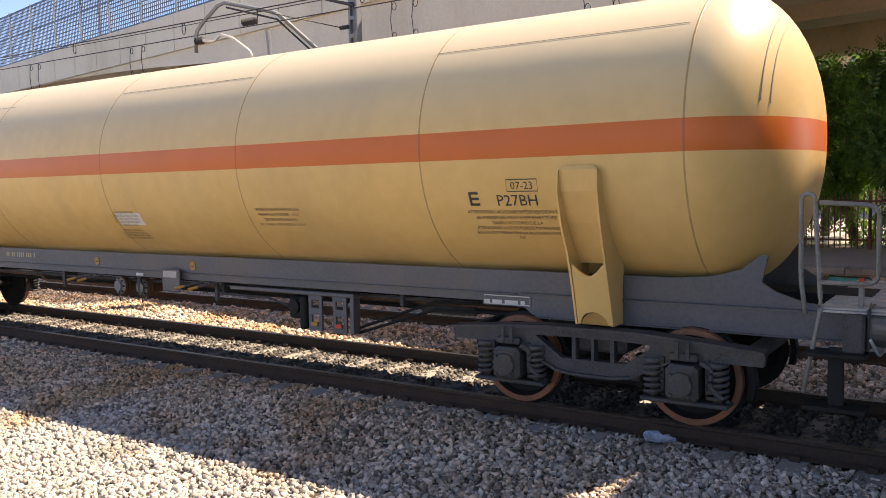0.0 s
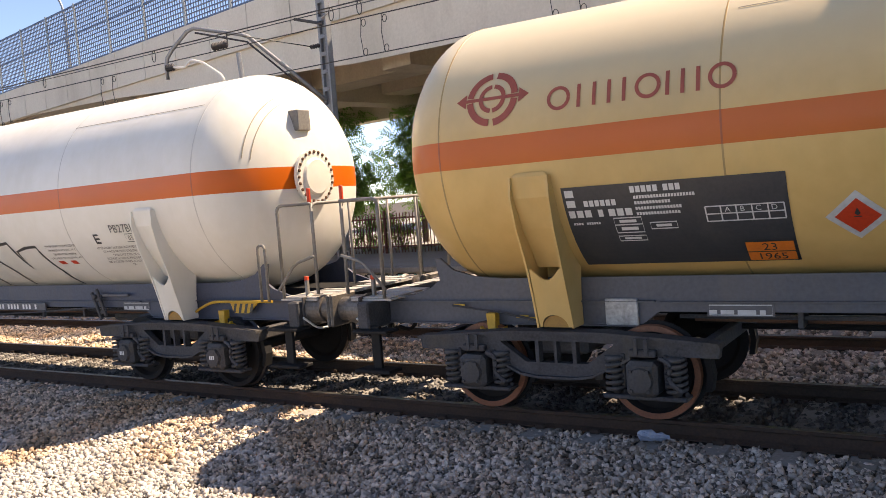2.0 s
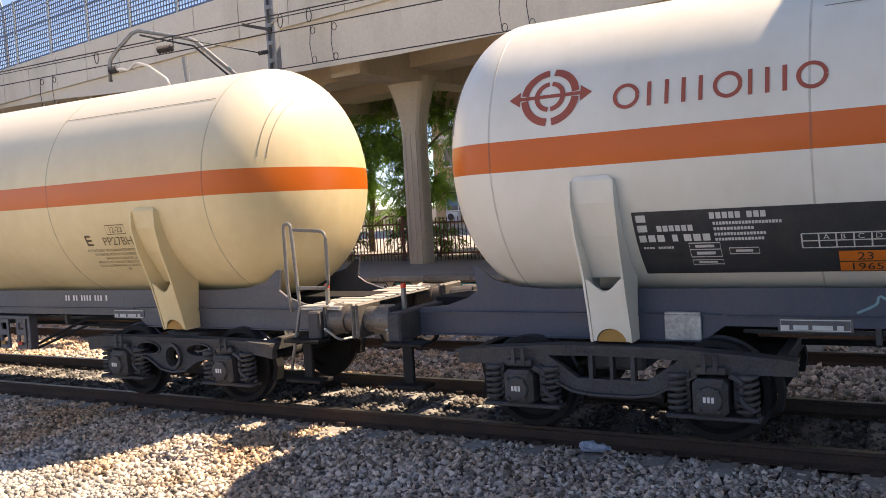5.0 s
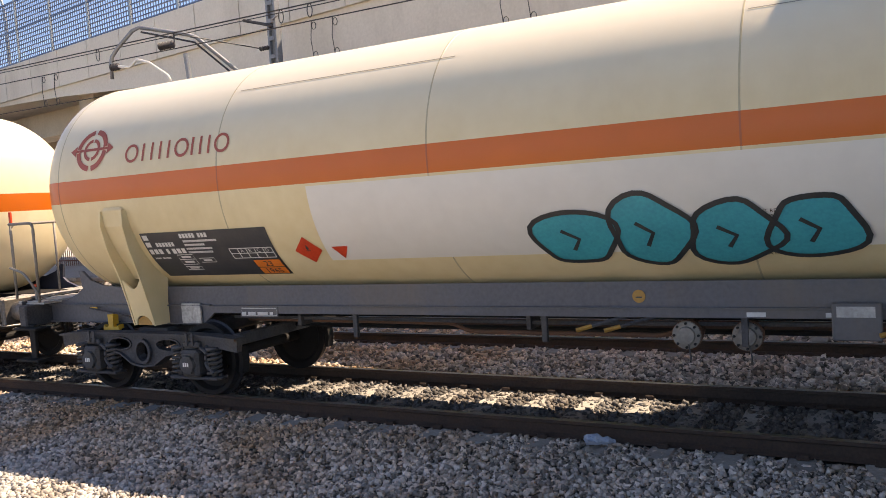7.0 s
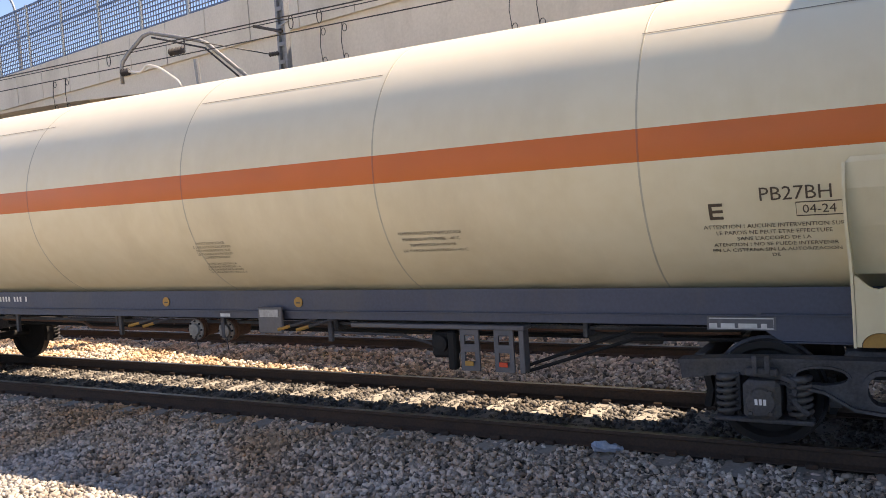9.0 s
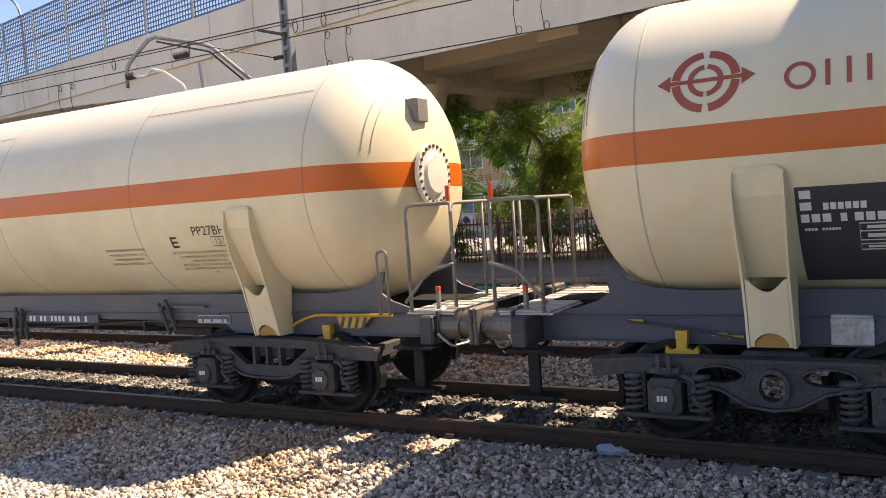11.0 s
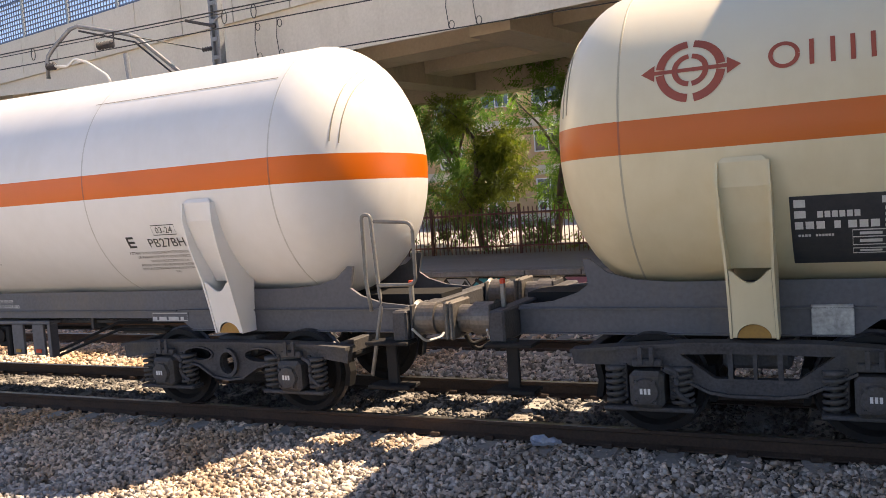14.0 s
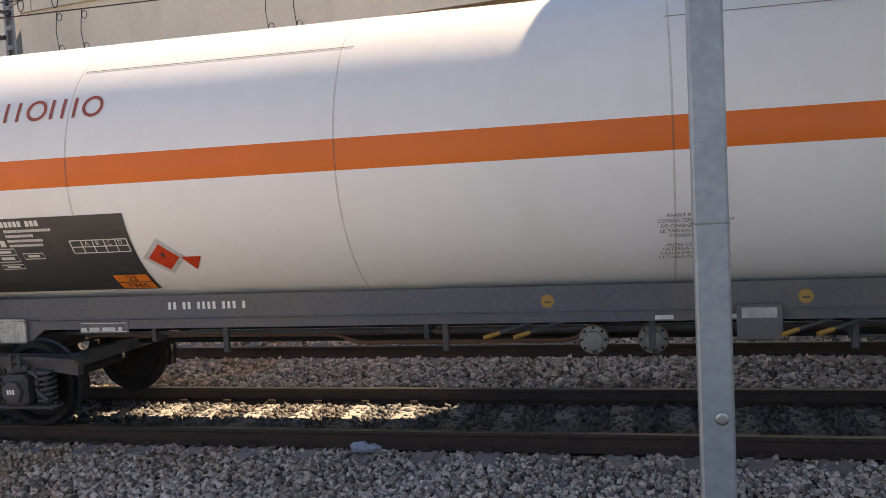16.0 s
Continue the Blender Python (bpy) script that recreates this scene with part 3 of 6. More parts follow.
HOLED_HOLES = [ellipse(-0.44, 0.665, 0.20, 0.07), ellipse(0.44, 0.665, 0.20, 0.07), ellipse(0, 0.575, 0.105, 0.125)]


def make_side_frame(style):
    outline, holes = (DIAMOND, DIAMOND_HOLES) if style == "diamond" else (HOLED, HOLED_HOLES)
    bm = plate(outline, holes, -0.045, 0.045)
    # flanges along the upper edge
    for (xa, za), (xb, zb) in zip(outline[1:6], outline[2:7]):
        vs = [(xa, -0.10, za), (xb, -0.10, zb), (xb, 0.10, zb), (xa, 0.10, za)]
        lo = [bm.verts.new(v) for v in vs]
        hi = [bm.verts.new((v[0], v[1], v[2] + 0.03)) for v in vs]
        bm.faces.new(lo[::-1])
        bm.faces.new(hi)
        for i in range(4):
            j = (i + 1) % 4
            bm.faces.new((lo[i], lo[j], hi[j], hi[i]))
    if style == "diamond":
        low = outline[9:15]
    else:
        low = outline[9:16]
        ring = plate(ellipse(0, 0.575, 0.145, 0.165), [ellipse(0, 0.575, 0.105, 0.125)], -0.09, -0.05)
        me = bpy.data.meshes.new("ring")
        ring.to_mesh(me)
        bm.from_mesh(me)
        ring.free()
        for cx in (-0.44, 0.44):
            ring = plate(ellipse(cx, 0.665, 0.222, 0.092), [ellipse(cx, 0.665, 0.20, 0.07)], -0.065, -0.046)
            ring.to_mesh(me)
            bm.from_mesh(me)
            ring.free()
        bpy.data.meshes.remove(me)
    for (xa, za), (xb, zb) in zip(low, low[1:]):
        vs = [(xa, -0.09, za), (xb, -0.09, zb), (xb, 0.09, zb), (xa, 0.09, za)]
        lo = [bm.verts.new((v[0], v[1], v[2] - 0.025)) for v in vs]
        hi = [bm.verts.new(v) for v in vs]
        bm.faces.new(lo)
        bm.faces.new(hi[::-1])
        for i in range(4):
            j = (i + 1) % 4
            bm.faces.new((lo[i], lo[j], hi[j], hi[i]))
    # horn guides round each axle box, bolts and end stops
    for x in (-0.9, 0.9):
        for s in (-1, 1):
            box(bm, x + s * 0.205 - 0.02, x + s * 0.205 + 0.02, -0.07, 0.07, 0.36, 0.68, bevel=0.008)
            if s > 0:
                tube(bm, arc_points([(x + s * 0.16, -0.12, 0.66), (x + s * 0.27, -0.13, 0.62), (x + s * 0.24, -0.13, 0.45), (x + s * 0.36, -0.12, 0.36)], 0.09), 0.022)
        box(bm, x - 0.13, x + 0.13, -0.12, -0.046, 0.66, 0.73, bevel=0.012)
        for s in (-1, 1):
            box(bm, x + s * 0.05 - 0.02, x + s * 0.05 + 0.02, -0.14, -0.12, 0.68, 0.84, bevel=0.005)
    bmesh.ops.recalc_face_normals(bm, faces=bm.faces)
    return bm


def make_axle_box():
    bm = boxed(-0.15, 0.15, -0.16, 0.12, -0.16, 0.17, bevel=0.04)
    lathe(bm, [(-0.20, 0.07), (-0.195, 0.11), (-0.16, 0.12), (-0.15, 0.12)], "y", 16)
    box(bm, -0.40, 0.40, -0.10, 0.10, -0.20, -0.16, bevel=0.01)
    for a in (-0.08, 0.08):
        for b in (-0.09, 0.09):
            box(bm, a - 0.013, a + 0.013, -0.215, -0.19, b - 0.013, b + 0.013)
    return bm


def make_mark():
    bm = bmesh.new()
    for i in range(3):
        box(bm, -0.045 + i * 0.034, -0.022 + i * 0.034, -0.203, -0.2005, -0.02, 0.03)
    return bm


def make_spring():
    bm = bmesh.new()
    pts = [(0.085 * math.cos(a), 0.085 * math.sin(a), -0.15 + 0.34 * a / (12 * math.pi)) for a in [i * math.pi / 6 for i in range(73)]]
    tube(bm, pts, 0.021, 6)
    lathe(bm, [(-0.16, 0.045), (0.19, 0.045)], "z", 10)
    lathe(bm, [(0.17, 0.10), (0.20, 0.10)], "z", 14)
    return bm


def make_wheelset():
    bm = lathe(bmesh.new(), [(-1.0, 0.065), (1.0, 0.065)], "y", 14)
    for s in (-1, 1):
        y = s * 0.8675
        prof = [(y + s * 0.075, 0.12), (y + s * 0.07, 0.15), (y + s * 0.015, 0.18), (y + s * 0.0, 0.36), (y + s * 0.068, 0.395), (y + s * 0.07, 0.452), (y, 0.457), (y - s * 0.03, 0.462), (y - s * 0.045, 0.486), (y - s * 0.062, 0.486), (y - s * 0.066, 0.40), (y - s * 0.03, 0.36), (y - s * 0.06, 0.15), (y - s * 0.07, 0.12)]
        if s < 0:
            prof = prof[::-1]
        lathe(bm, prof[::-1] if s > 0 else prof, "y", 40)
        for k in range(4):
            a = k * math.pi / 2 + 0.4
            cx, cz = 0.27 * math.cos(a), 0.27 * math.sin(a)
            box(bm, cx - 0.02, cx + 0.02, y + s * 0.01 - 0.02, y + s * 0.01 + 0.035, cz - 0.02, cz + 0.02)
    return bm


def make_bolster():
    return boxed(-0.28, 0.28, -1.0, 1.0, 0.62, 0.85, bevel=0.03)


def make_brake_shoe():
    return plate([(0.0, 0.30), (0.06, 0.30), (0.09, 0.46), (0.06, 0.62), (0.0, 0.62), (0.03, 0.46)], [], -0.06, 0.06)


def add_bogie(wagon, x, style, rim, wheels):
    bogie = new("bogie")
    bogie.parent, bogie.location = wagon, (x, 0, 0)
    bogie["label"] = "dark grimy cast-steel bogie with coil springs"
    placed("bolster", "bolster", make_bolster, M_BOGIE, bogie)
    for d in (-1.45, 1.45):
        placed("end_beam", "end_beam", lambda: boxed(-0.05, 0.05, -1.0, 1.0, 0.66, 0.80, bevel=0.01), M_BOGIE, bogie, pose(d, 0, 0))
    for d in (-0.36, 0.36):
        placed("brake_beam", "brake_beam", lambda: boxed(-0.05, 0.05, -0.95, 0.95, 0.36, 0.46, bevel=0.01), M_BOGIE, bogie, pose(d, 0, 0))
    for s in (-1, 1):
        turn = pose(0, s * 1.10, 0, 0, 0, 0 if s < 0 else 180)
        placed("side_frame", "side_frame_" + style, lambda: make_side_frame(style), M_BOGIE, bogie, turn)
        for ax in (-0.9, 0.9):
            placed("axle_box", "axle_box", make_axle_box, M_BOGIE, bogie, pose(ax, s * 1.12, 0.46, 0, 0, 0 if s < 0 else 180))
            if not rim:
                placed("maker_mark", "maker_mark", make_mark, M_WHITE_INK, bogie, pose(ax, s * 1.12, 0.46, 0, 0, 0 if s < 0 else 180), "white painted marks as bars")
            for d in (-0.29, 0.29):
                placed("spring", "spring", make_spring, M_BOGIE, bogie, pose(ax + d, s * 1.13, 0.46), smooth=True)
            for d in (-0.55, 0.48):
                placed("brake_shoe", "brake_shoe", make_brake_shoe, M_DARK, bogie, pose(ax + d, s * 0.8675, 0.0))
    for ax in (-0.9, 0.9):
        ws = placed("wheelset", "wheelset_" + ("rust" if rim else "dark"), make_wheelset, M_DARK, bogie, pose(ax, 0, 0.46))
        if rim:
            ws.data = shared("wheelset_rust", make_wheelset, M_DARK)
        wheels.append(ws)
        # the worn tyre faces turn with their wheels
        me = ws.data
        if rim and len(me.materials) < 2:
            me.materials.append(M_WHEEL_RIM)
            for p in me.polygons:
                r = math.hypot(p.center.x, p.center.z)
                if 0.39 < r < 0.47 and abs(abs(p.center.y) - 0.93) < 0.03 and len(p.vertices) == 4:
                    p.material_index = 1
        if not rim and len(me.materials) < 2:
            me.materials.append(M_TREAD)
            for p in me.polygons:
                r = math.hypot(p.center.x, p.center.z)
                if r > 0.45 and len(p.vertices) == 4:
                    p.material_index = 1
    return bogie


def hand_rail(wagon, pts, r, name, material, label):
    return part(name, tube(bmesh.new(), arc_points(pts, 0.09), r, 8), material, wagon, label, smooth=True)


def data_panel(wagon, x0, x1, z1, z0):
    h = TANK_R * (math.asin((z1 - TANK_Z) / TANK_R) - math.asin((z0 - TANK_Z) / TANK_R))
    panel = part("data_panel", wrapped_grid(bmesh.new(), 0, x1 - x0, -h, 0, x0, z1, 0.006), M_PLATE, wagon, "black panel with white lettering on the tank side")
    w = x1 - x0
    # the owner's marks and the wagon's number stay plain bars
    for u, v, ww, hh in ((0.03, -0.10, 0.11, 0.07), (0.03, -0.20, 0.11, 0.07), (0.2, -0.20, 0.32, 0.06), (0.03, -0.31, 0.24, 0.075), (0.32, -0.31, 0.06, 0.075), (0.42, -0.31, 0.24, 0.075),
                         (0.66, -0.09, 0.26, 0.06), (0.96, -0.09, 0.16, 0.06), (0.68, -0.15, 0.55, 0.03), (0.68, -0.205, 0.33, 0.03), (0.68, -0.26, 0.42, 0.03), (0.68, -0.315, 0.40, 0.03),
                         (0.05, -0.39, 0.10, 0.025), (0.18, -0.39, 0.14, 0.025)):
        n, lines = max(1, int(ww / (hh * 0.85))), []
        for i in range(n):
            a = u + ww * i / n
            lines.append([(a, v), (a + ww / n * 0.78, v), (a + ww / n * 0.78, v + hh), (a, v + hh)])
        part("text_line", wrapped_polys(lines, x0, z1, 0.010), M_WHITE_INK, panel)
    for a, b, c, d in ((0.45, -0.5, 0.26, 0.09), (0.45, -0.41, 0.26, 0.075), (0.45, -0.60, 0.26, 0.06), (0.78, -0.47, 0.24, 0.07)):
        d = min(d, h + b) if b < -h else d
        grid = ribbon([(a, b), (a + c, b), (a + c, b + d), (a, b + d)], 0.012, True)
        grid.append([(a + 0.05, b + d * 0.3), (a + c - 0.05, b + d * 0.3), (a + c - 0.05, b + d * 0.7), (a + 0.05, b + d * 0.7)])
        part("boxed_mark", wrapped_polys(grid, x0, z1, 0.010), M_WHITE_INK, panel)
    # load table
    a, b, grid = w - 0.68, -0.27, []
    for i in range(3):
        grid += ribbon([(a, b - 0.075 * i), (a + 0.64, b - 0.075 * i)], 0.012)
    for i in range(6):
        grid += ribbon([(a + 0.128 * i, b - 0.15), (a + 0.128 * i, b)], 0.012)
    for i, ch in enumerate("ABCD"):
        part("table_letter", wrapped_polys(moved(text_polys(ch, 0.05), a + 0.16 + 0.125 * i, b - 0.06), x0, z1, 0.011), M_WHITE_INK, panel)
    part("table", wrapped_polys(grid, x0, z1, 0.010), M_WHITE_INK, panel)
    ow, oh = 0.40, 0.27
    a, b = w - ow - 0.02, -h + 0.02
    orange = part("hazard_plate", wrapped_grid(bmesh.new(), a, a + ow, b, b + oh, x0, z1, 0.012), M_ORANGE, wagon, "orange hazard plate numbered 23 over 1965")
    ink = ribbon([(a, b + oh / 2), (a + ow, b + oh / 2)], 0.012) + ribbon([(a, b), (a + ow, b), (a + ow, b + oh), (a, b + oh)], 0.014, True)
    ink += moved(text_polys("23", 0.09, "CENTER"), a + ow / 2, b + 0.155) + moved(text_polys("1965", 0.09, "CENTER"), a + ow / 2, b + 0.022)
    part("numerals", wrapped_polys(ink, x0, z1, 0.016), M_INK, orange)


def emblem(material, parent, word):
    """The owner's emblem and word mark as plain rings and strokes."""
    polys = []
    for r, w in ((0.245, 0.07), (0.125, 0.045)):
        for a0, a1 in ((6, 84), (96, 174), (186, 264), (276, 354)):
            polys += ribbon(circle(0, 0, r, a0, a1, 10), w)
    polys += ribbon([(-0.30, 0), (0.30, 0)], 0.035)
    for s in (-1, 1):
        polys.append([(s * 0.40, 0), (s * 0.29, 0.075), (s * 0.29, -0.075)])
    tank_decal("emblem", polys, -7.77, 3.185, material, parent, "dull red ring emblem")
    x0, z0 = word
    for cx in (0.11, 0.955, 1.59):
        tank_decal("ring_mark", ribbon(circle(cx, 0.11, 0.10, 0, 360, 22), 0.034), x0, z0, material, parent, "dull red ring of the word mark")
    for cx in (0.31, 0.46, 0.60, 0.74, 1.13, 1.26, 1.39):
        tank_decal("bar_mark", ribbon([(cx, 0.0), (cx, 0.22)], 0.034), x0, z0, material, parent, "dull red bar of the word mark")


def stencils(parent, code, date, ink, small, up, high, notice_x):
    """Painted codes and notices; high: the code stands above the boxed date."""
    x = 6.18
    polys = ribbon([(0, 0), (0, 0.15)], 0.028) + [q for i in (0.014, 0.075, 0.136) for q in ribbon([(0, i), (0.10, i)], 0.028)]
    tank_decal("stencil", polys, x - 0.02, 1.93 + up, ink, parent)
    tank_decal("stencil", text_polys(code, 0.115), x + (0.37 if high else 0.28), 1.93 + up + (0.14 if high else 0), ink, parent)
    polys = moved(text_polys(date, 0.075, "CENTER"), 0.17, 0.022) + ribbon([(0, 0), (0.34, 0), (0.34, 0.12), (0, 0.12)], 0.01, True)
    tank_decal("stencil", polys, x + (0.65 if high else 0.42), (1.935 if high else 2.07) + up, ink, parent)
    lines = ("ATTENTION ! AUCUNE INTERVENTION SUR", "LE PAROIS NE PEUT ETRE EFFECTUEE", "SANS L'ACCORD DE LA", "ATENCION ! NO SE PUEDE INTERVENIR", "EN LA CISTERNA SIN LA AUTORIZACION", "DE")
    polys = [q for i, s in enumerate(lines) for q in moved(text_polys(s, 0.038, "CENTER"), 0, -0.064 * i)]
    tank_decal("notice", polys, x + 0.45, 1.85 + up, small, parent)
    lines = ("TEMPERATURE DE REMPLISSAGE", "MINIMALE AUTORISEE : -40 C", "TEMPERATURA MINIMA", "DE CARGA AUTORIZADA : -40 C")
    polys = [q for i, s in enumerate(lines) for q in moved(text_polys(s, 0.036, "CENTER"), 0, -0.072 * i)]
    tank_decal("notice", polys, notice_x, 1.95 + 0.5 * up, small, parent)
    lines = ("AVANT REMPLISSAGE", "CONSULTER L'INDICATION", "DE CHARGE PORTEE SUR", "LE TABLEAU DU PRODUIT", "CORRESPONDANT", "", "ANTES DE LLENAR LA", "CISTERNA VERIFICAR LA", "CARGA INDICADA SOBRE", "LA TABLA DEL PRODUCTO")
    polys = [q for i, s in enumerate(lines) for q in moved(text_polys(s, 0.034, "CENTER"), 0, -0.052 * i)]
    tank_decal("notice", polys, 0.33, 1.98, small, parent)


def hazard_signs(parent, x, z, tri_x, tri_z, bordered):
    d = 0.17 if bordered else 0.19
    if bordered:
        e = d + 0.07
        tank_decal("hazard_label_edge", [[(0, e), (e, 0), (0, -e), (-e, 0)]], x, z, M_PAPER, parent, "pale scuffed border", lift=0.004)
    tank_decal("hazard_label", [[(0, d), (d, 0), (0, -d), (-d, 0)]], x, z, M_RED, parent, "red diamond hazard label", lift=0.007)
    tank_decal("flame_mark", [[(-0.022, 0.03), (0, 0.085), (0.022, 0.03), (0, 0.01)], ribbon([(-0.03, 0.0), (0.03, 0.0)], 0.01)[0]], x, z, M_INK, parent, lift=0.011)
    tank_decal("hazard_label", [[(-0.11, 0.08), (0.11, 0.08), (0, -0.10)]], tri_x, tri_z, M_RED, parent, "small red triangle label", lift=0.007)


def bar(wagon, name, pts, r, material, label=""):
    return part(name, tube(bmesh.new(), pts, r, 6), material, wagon, label)


def pipe_valve(wagon, x, material, cap):
    """A flanged drain valve that points at the platform."""
    valve = part("valve", lathe(bmesh.new(), [(-0.40, 0.10), (-0.62, 0.10), (-0.63, 0.135), (-0.66, 0.135), (-0.67, 0.10), (-0.70, 0.10), (-0.705, 0.14), (-0.735, 0.14)], "y", 20, (x, 0, 0.85)), material, wagon, "flanged drain valve below the sill")
    part("valve_cap", lathe(bmesh.new(), [(-0.737, 0.135), (-0.752, 0.13), (-0.757, 0.085), (-0.79, 0.08), (-0.795, 0.03)], "y", 20, (x, 0, 0.85)), cap, valve, "pale bolted cap")
    bolts = bmesh.new()
    for k in range(8):
        a = 2 * math.pi * k / 8
        lathe(bolts, [(-0.75, 0.013), (-0.772, 0.013)], "y", 6, (x + 0.112 * math.cos(a), 0, 0.85 + 0.112 * math.sin(a)))
    tagged(part("bolts", bolts, M_DARK, valve), kind="stuff")
    bar(wagon, "drain_chain", [(x + 0.02, -0.78, 0.78), (x + 0.04, -0.78, 0.66), (x + 0.03, -0.76, 0.60)], 0.008, M_BOGIE)


def cock_handle(wagon, x):
    """Two dark cock levers with worn yellow ends."""
    for d in (0.0, 0.28):
        lever = bar(wagon, "cock_lever", [(x + 0.42 + d, -0.80, 1.03), (x + 0.12 + d, -0.93, 0.955)], 0.020, M_BOGIE, "dark cock lever with a worn yellow end")
        part("lever_end", tube(bmesh.new(), [(x + 0.12 + d, -0.93, 0.955), (x - 0.02 + d, -0.99, 0.92)], 0.022, 6), M_OCHRE, lever)


def slotted(x0, x1, z0, z1):
    w = (x1 - x0) * 0.28
    c = (x0 + x1) / 2
    slots = [[(c - w, a), (c + w, a), (c + w, a + 0.10), (c - w, a + 0.10)] for a in (z0 + 0.10, z1 - 0.16)]
    return plate([(x0, z0), (x1, z0), (x1, z1), (x0, z1)], slots, -0.83, -0.80)


def underframe(wagon, style, gear_kind, number_x, paint):
    """Brake gear and fittings that hang below the sill."""
    geared = gear_kind == "reservoir"
    bar(wagon, "brake_pipe", [(-6.3, -0.6, 0.95), (-2.0, -0.62, 0.93), (2.0, -0.62, 0.95), (6.3, -0.6, 0.95)], 0.022, M_BOGIE)
    bar(wagon, "brake_rod", [(-6.3, 0.1, 0.74), (6.3, 0.1, 0.74)], 0.03, M_DARK)
    part("slack_adjuster", lathe(bmesh.new(), [(4.5, 0.03), (4.52, 0.07), (5.3, 0.07), (5.32, 0.03)], "x", 14, (0, 0.1, 0.74)), M_BOGIE, wagon)
    part("brake_pipe", tube(bmesh.new(), arc_points([(-6.2, -0.45, 0.90), (-3.2, -0.45, 0.88), (-3.0, -0.5, 0.80), (-0.8, -0.5, 0.80), (-0.6, -0.45, 0.92), (6.2, -0.45, 0.90)], 0.12), 0.024), M_RUST, wagon, "rusty brake pipe")
    for x in (-5.2, -2.2, 1.65, 4.75):
        part("pipe_clamp", boxed(x - 0.025, x + 0.025, -0.68, -0.42, 0.86, 1.03, bevel=0.006), M_BOGIE, wagon)
    if geared:
        # change-over box with its slotted front, air reservoir, long rod
        for a, b in ((-3.92, -3.58), (-3.54, -3.2)):
            part("gear_plate", slotted(a, b, 0.52, 0.93), M_SILL, wagon, "grey slotted plate of the brake change-over gear")
        part("gear_hanger", boxed(-3.99, -3.94, -0.84, -0.62, 0.47, 0.95, bevel=0.006), M_SILL, wagon)
        part("gear_rail", boxed(-4.0, -2.0, -0.86, -0.70, 0.935, 0.985, bevel=0.008), M_SILL, wagon)
        part("gear_knob", boxed(-3.66, -3.56, -0.87, -0.835, 0.585, 0.62, bevel=0.008), M_RED, wagon, "red change-over knob")
        part("air_reservoir", lathe(bmesh.new(), [(-3.12, 0.05), (-3.10, 0.15), (-3.05, 0.19), (-2.50, 0.19), (-2.45, 0.15), (-2.43, 0.05)], "x", 24, (0, -0.60, 0.72)), M_DARK, wagon, "black brake air reservoir", smooth=True)
        part("reservoir_strap", lathe(bmesh.new(), [(-2.84, 0.193), (-2.80, 0.197), (-2.76, 0.197), (-2.72, 0.193)], "x", 24, (0, -0.60, 0.72)), M_SILL, wagon)
        bar(wagon, "brake_rod", [(-2.42, -0.66, 0.76), (-0.1, -0.72, 0.72), (2.3, -0.74, 0.73)], 0.014, M_BOGIE)
        for x, z in ((-1.76, 0.55), (-1.66, 0.58), (2.03, 0.60)):
            part("stay", boxed(x - 0.035, x + 0.035, -0.83, -0.77, z, 1.03, bevel=0.006), M_SILL, wagon)
        # plate that carries the number, between two hinged brackets
        part("number_board", boxed(2.42, 4.08, -0.885, -0.865, 0.975, 1.095, bevel=0.004), M_SILL, wagon, "grey board hung below the sill with painted number bars")
        for x, z, lean in ((2.30, 0.98, 8), (5.52, 1.09, -24)):
            bm = bmesh.new()
            for d in (-0.075, 0.055):
                box(bm, d - 0.025, d + 0.025, -0.04, 0.0, -0.22, 0.22, bevel=0.008)
            box(bm, -0.10, 0.10, -0.025, 0.0, 0.05, 0.10)
            box(bm, -0.10, 0.10, -0.025, 0.0, -0.15, -0.10)
            lathe(bm, [(-0.065, 0.02), (-0.055, 0.035), (0.0, 0.035)], "y", 10, (-0.02, 0, 0.13))
            part("hinge_bracket", bm, M_BOGIE, wagon, "dark hinged bracket").matrix_basis = pose(x, -0.90, z, 0, lean, 0)
        bar(wagon, "link_rod", [(2.45, -0.93, 0.90), (4.0, -0.93, 0.96), (5.45, -0.93, 1.04)], 0.012, M_BOGIE)
        for x, z in ((2.42, 0.72), (4.02, 0.88)):
            part("stay", boxed(x - 0.03, x + 0.03, -0.90, -0.86, z, 0.98, bevel=0.005), M_BOGIE, wagon)
        part("hinge_rail", boxed(5.6, 6.2, -0.92, -0.88, 1.20, 1.235, bevel=0.006), M_SILL, wagon)
    else:
        part("gear_rail", boxed(2.0, 4.16, -0.86, -0.66, 0.945, 0.995, bevel=0.008), M_SILL, wagon)
        for a, b in ((3.40, 3.62), (3.80, 4.02)):
            bm = boxed(a, b, -0.85, -0.81, 0.53, 0.945, bevel=0.006) if paint is M_CLEAN else slotted(a, b, 0.50, 0.945)
            part("gear_plate", bm, M_SILL, wagon, "grey hanging plate of the brake gear")
            part("plate_mark", boxed(a + 0.06, b - 0.06, -0.865, -0.852, 0.56, 0.61, bevel=0.004), M_RED if a > 3.6 else M_OCHRE, wagon)
        part("gear_hanger", boxed(4.09, 4.15, -0.85, -0.72, 0.50, 0.95, bevel=0.006), M_SILL, wagon)
        bm = boxed(3.02, 3.28, -0.80, -0.60, 0.62, 0.90, bevel=0.03)
        lathe(bm, [(-0.86, 0.05), (-0.85, 0.09), (-0.80, 0.09)], "y", 12, (3.15, 0, 0.78))
        box(bm, 3.24, 3.34, -0.84, -0.74, 0.50, 0.92, bevel=0.02)
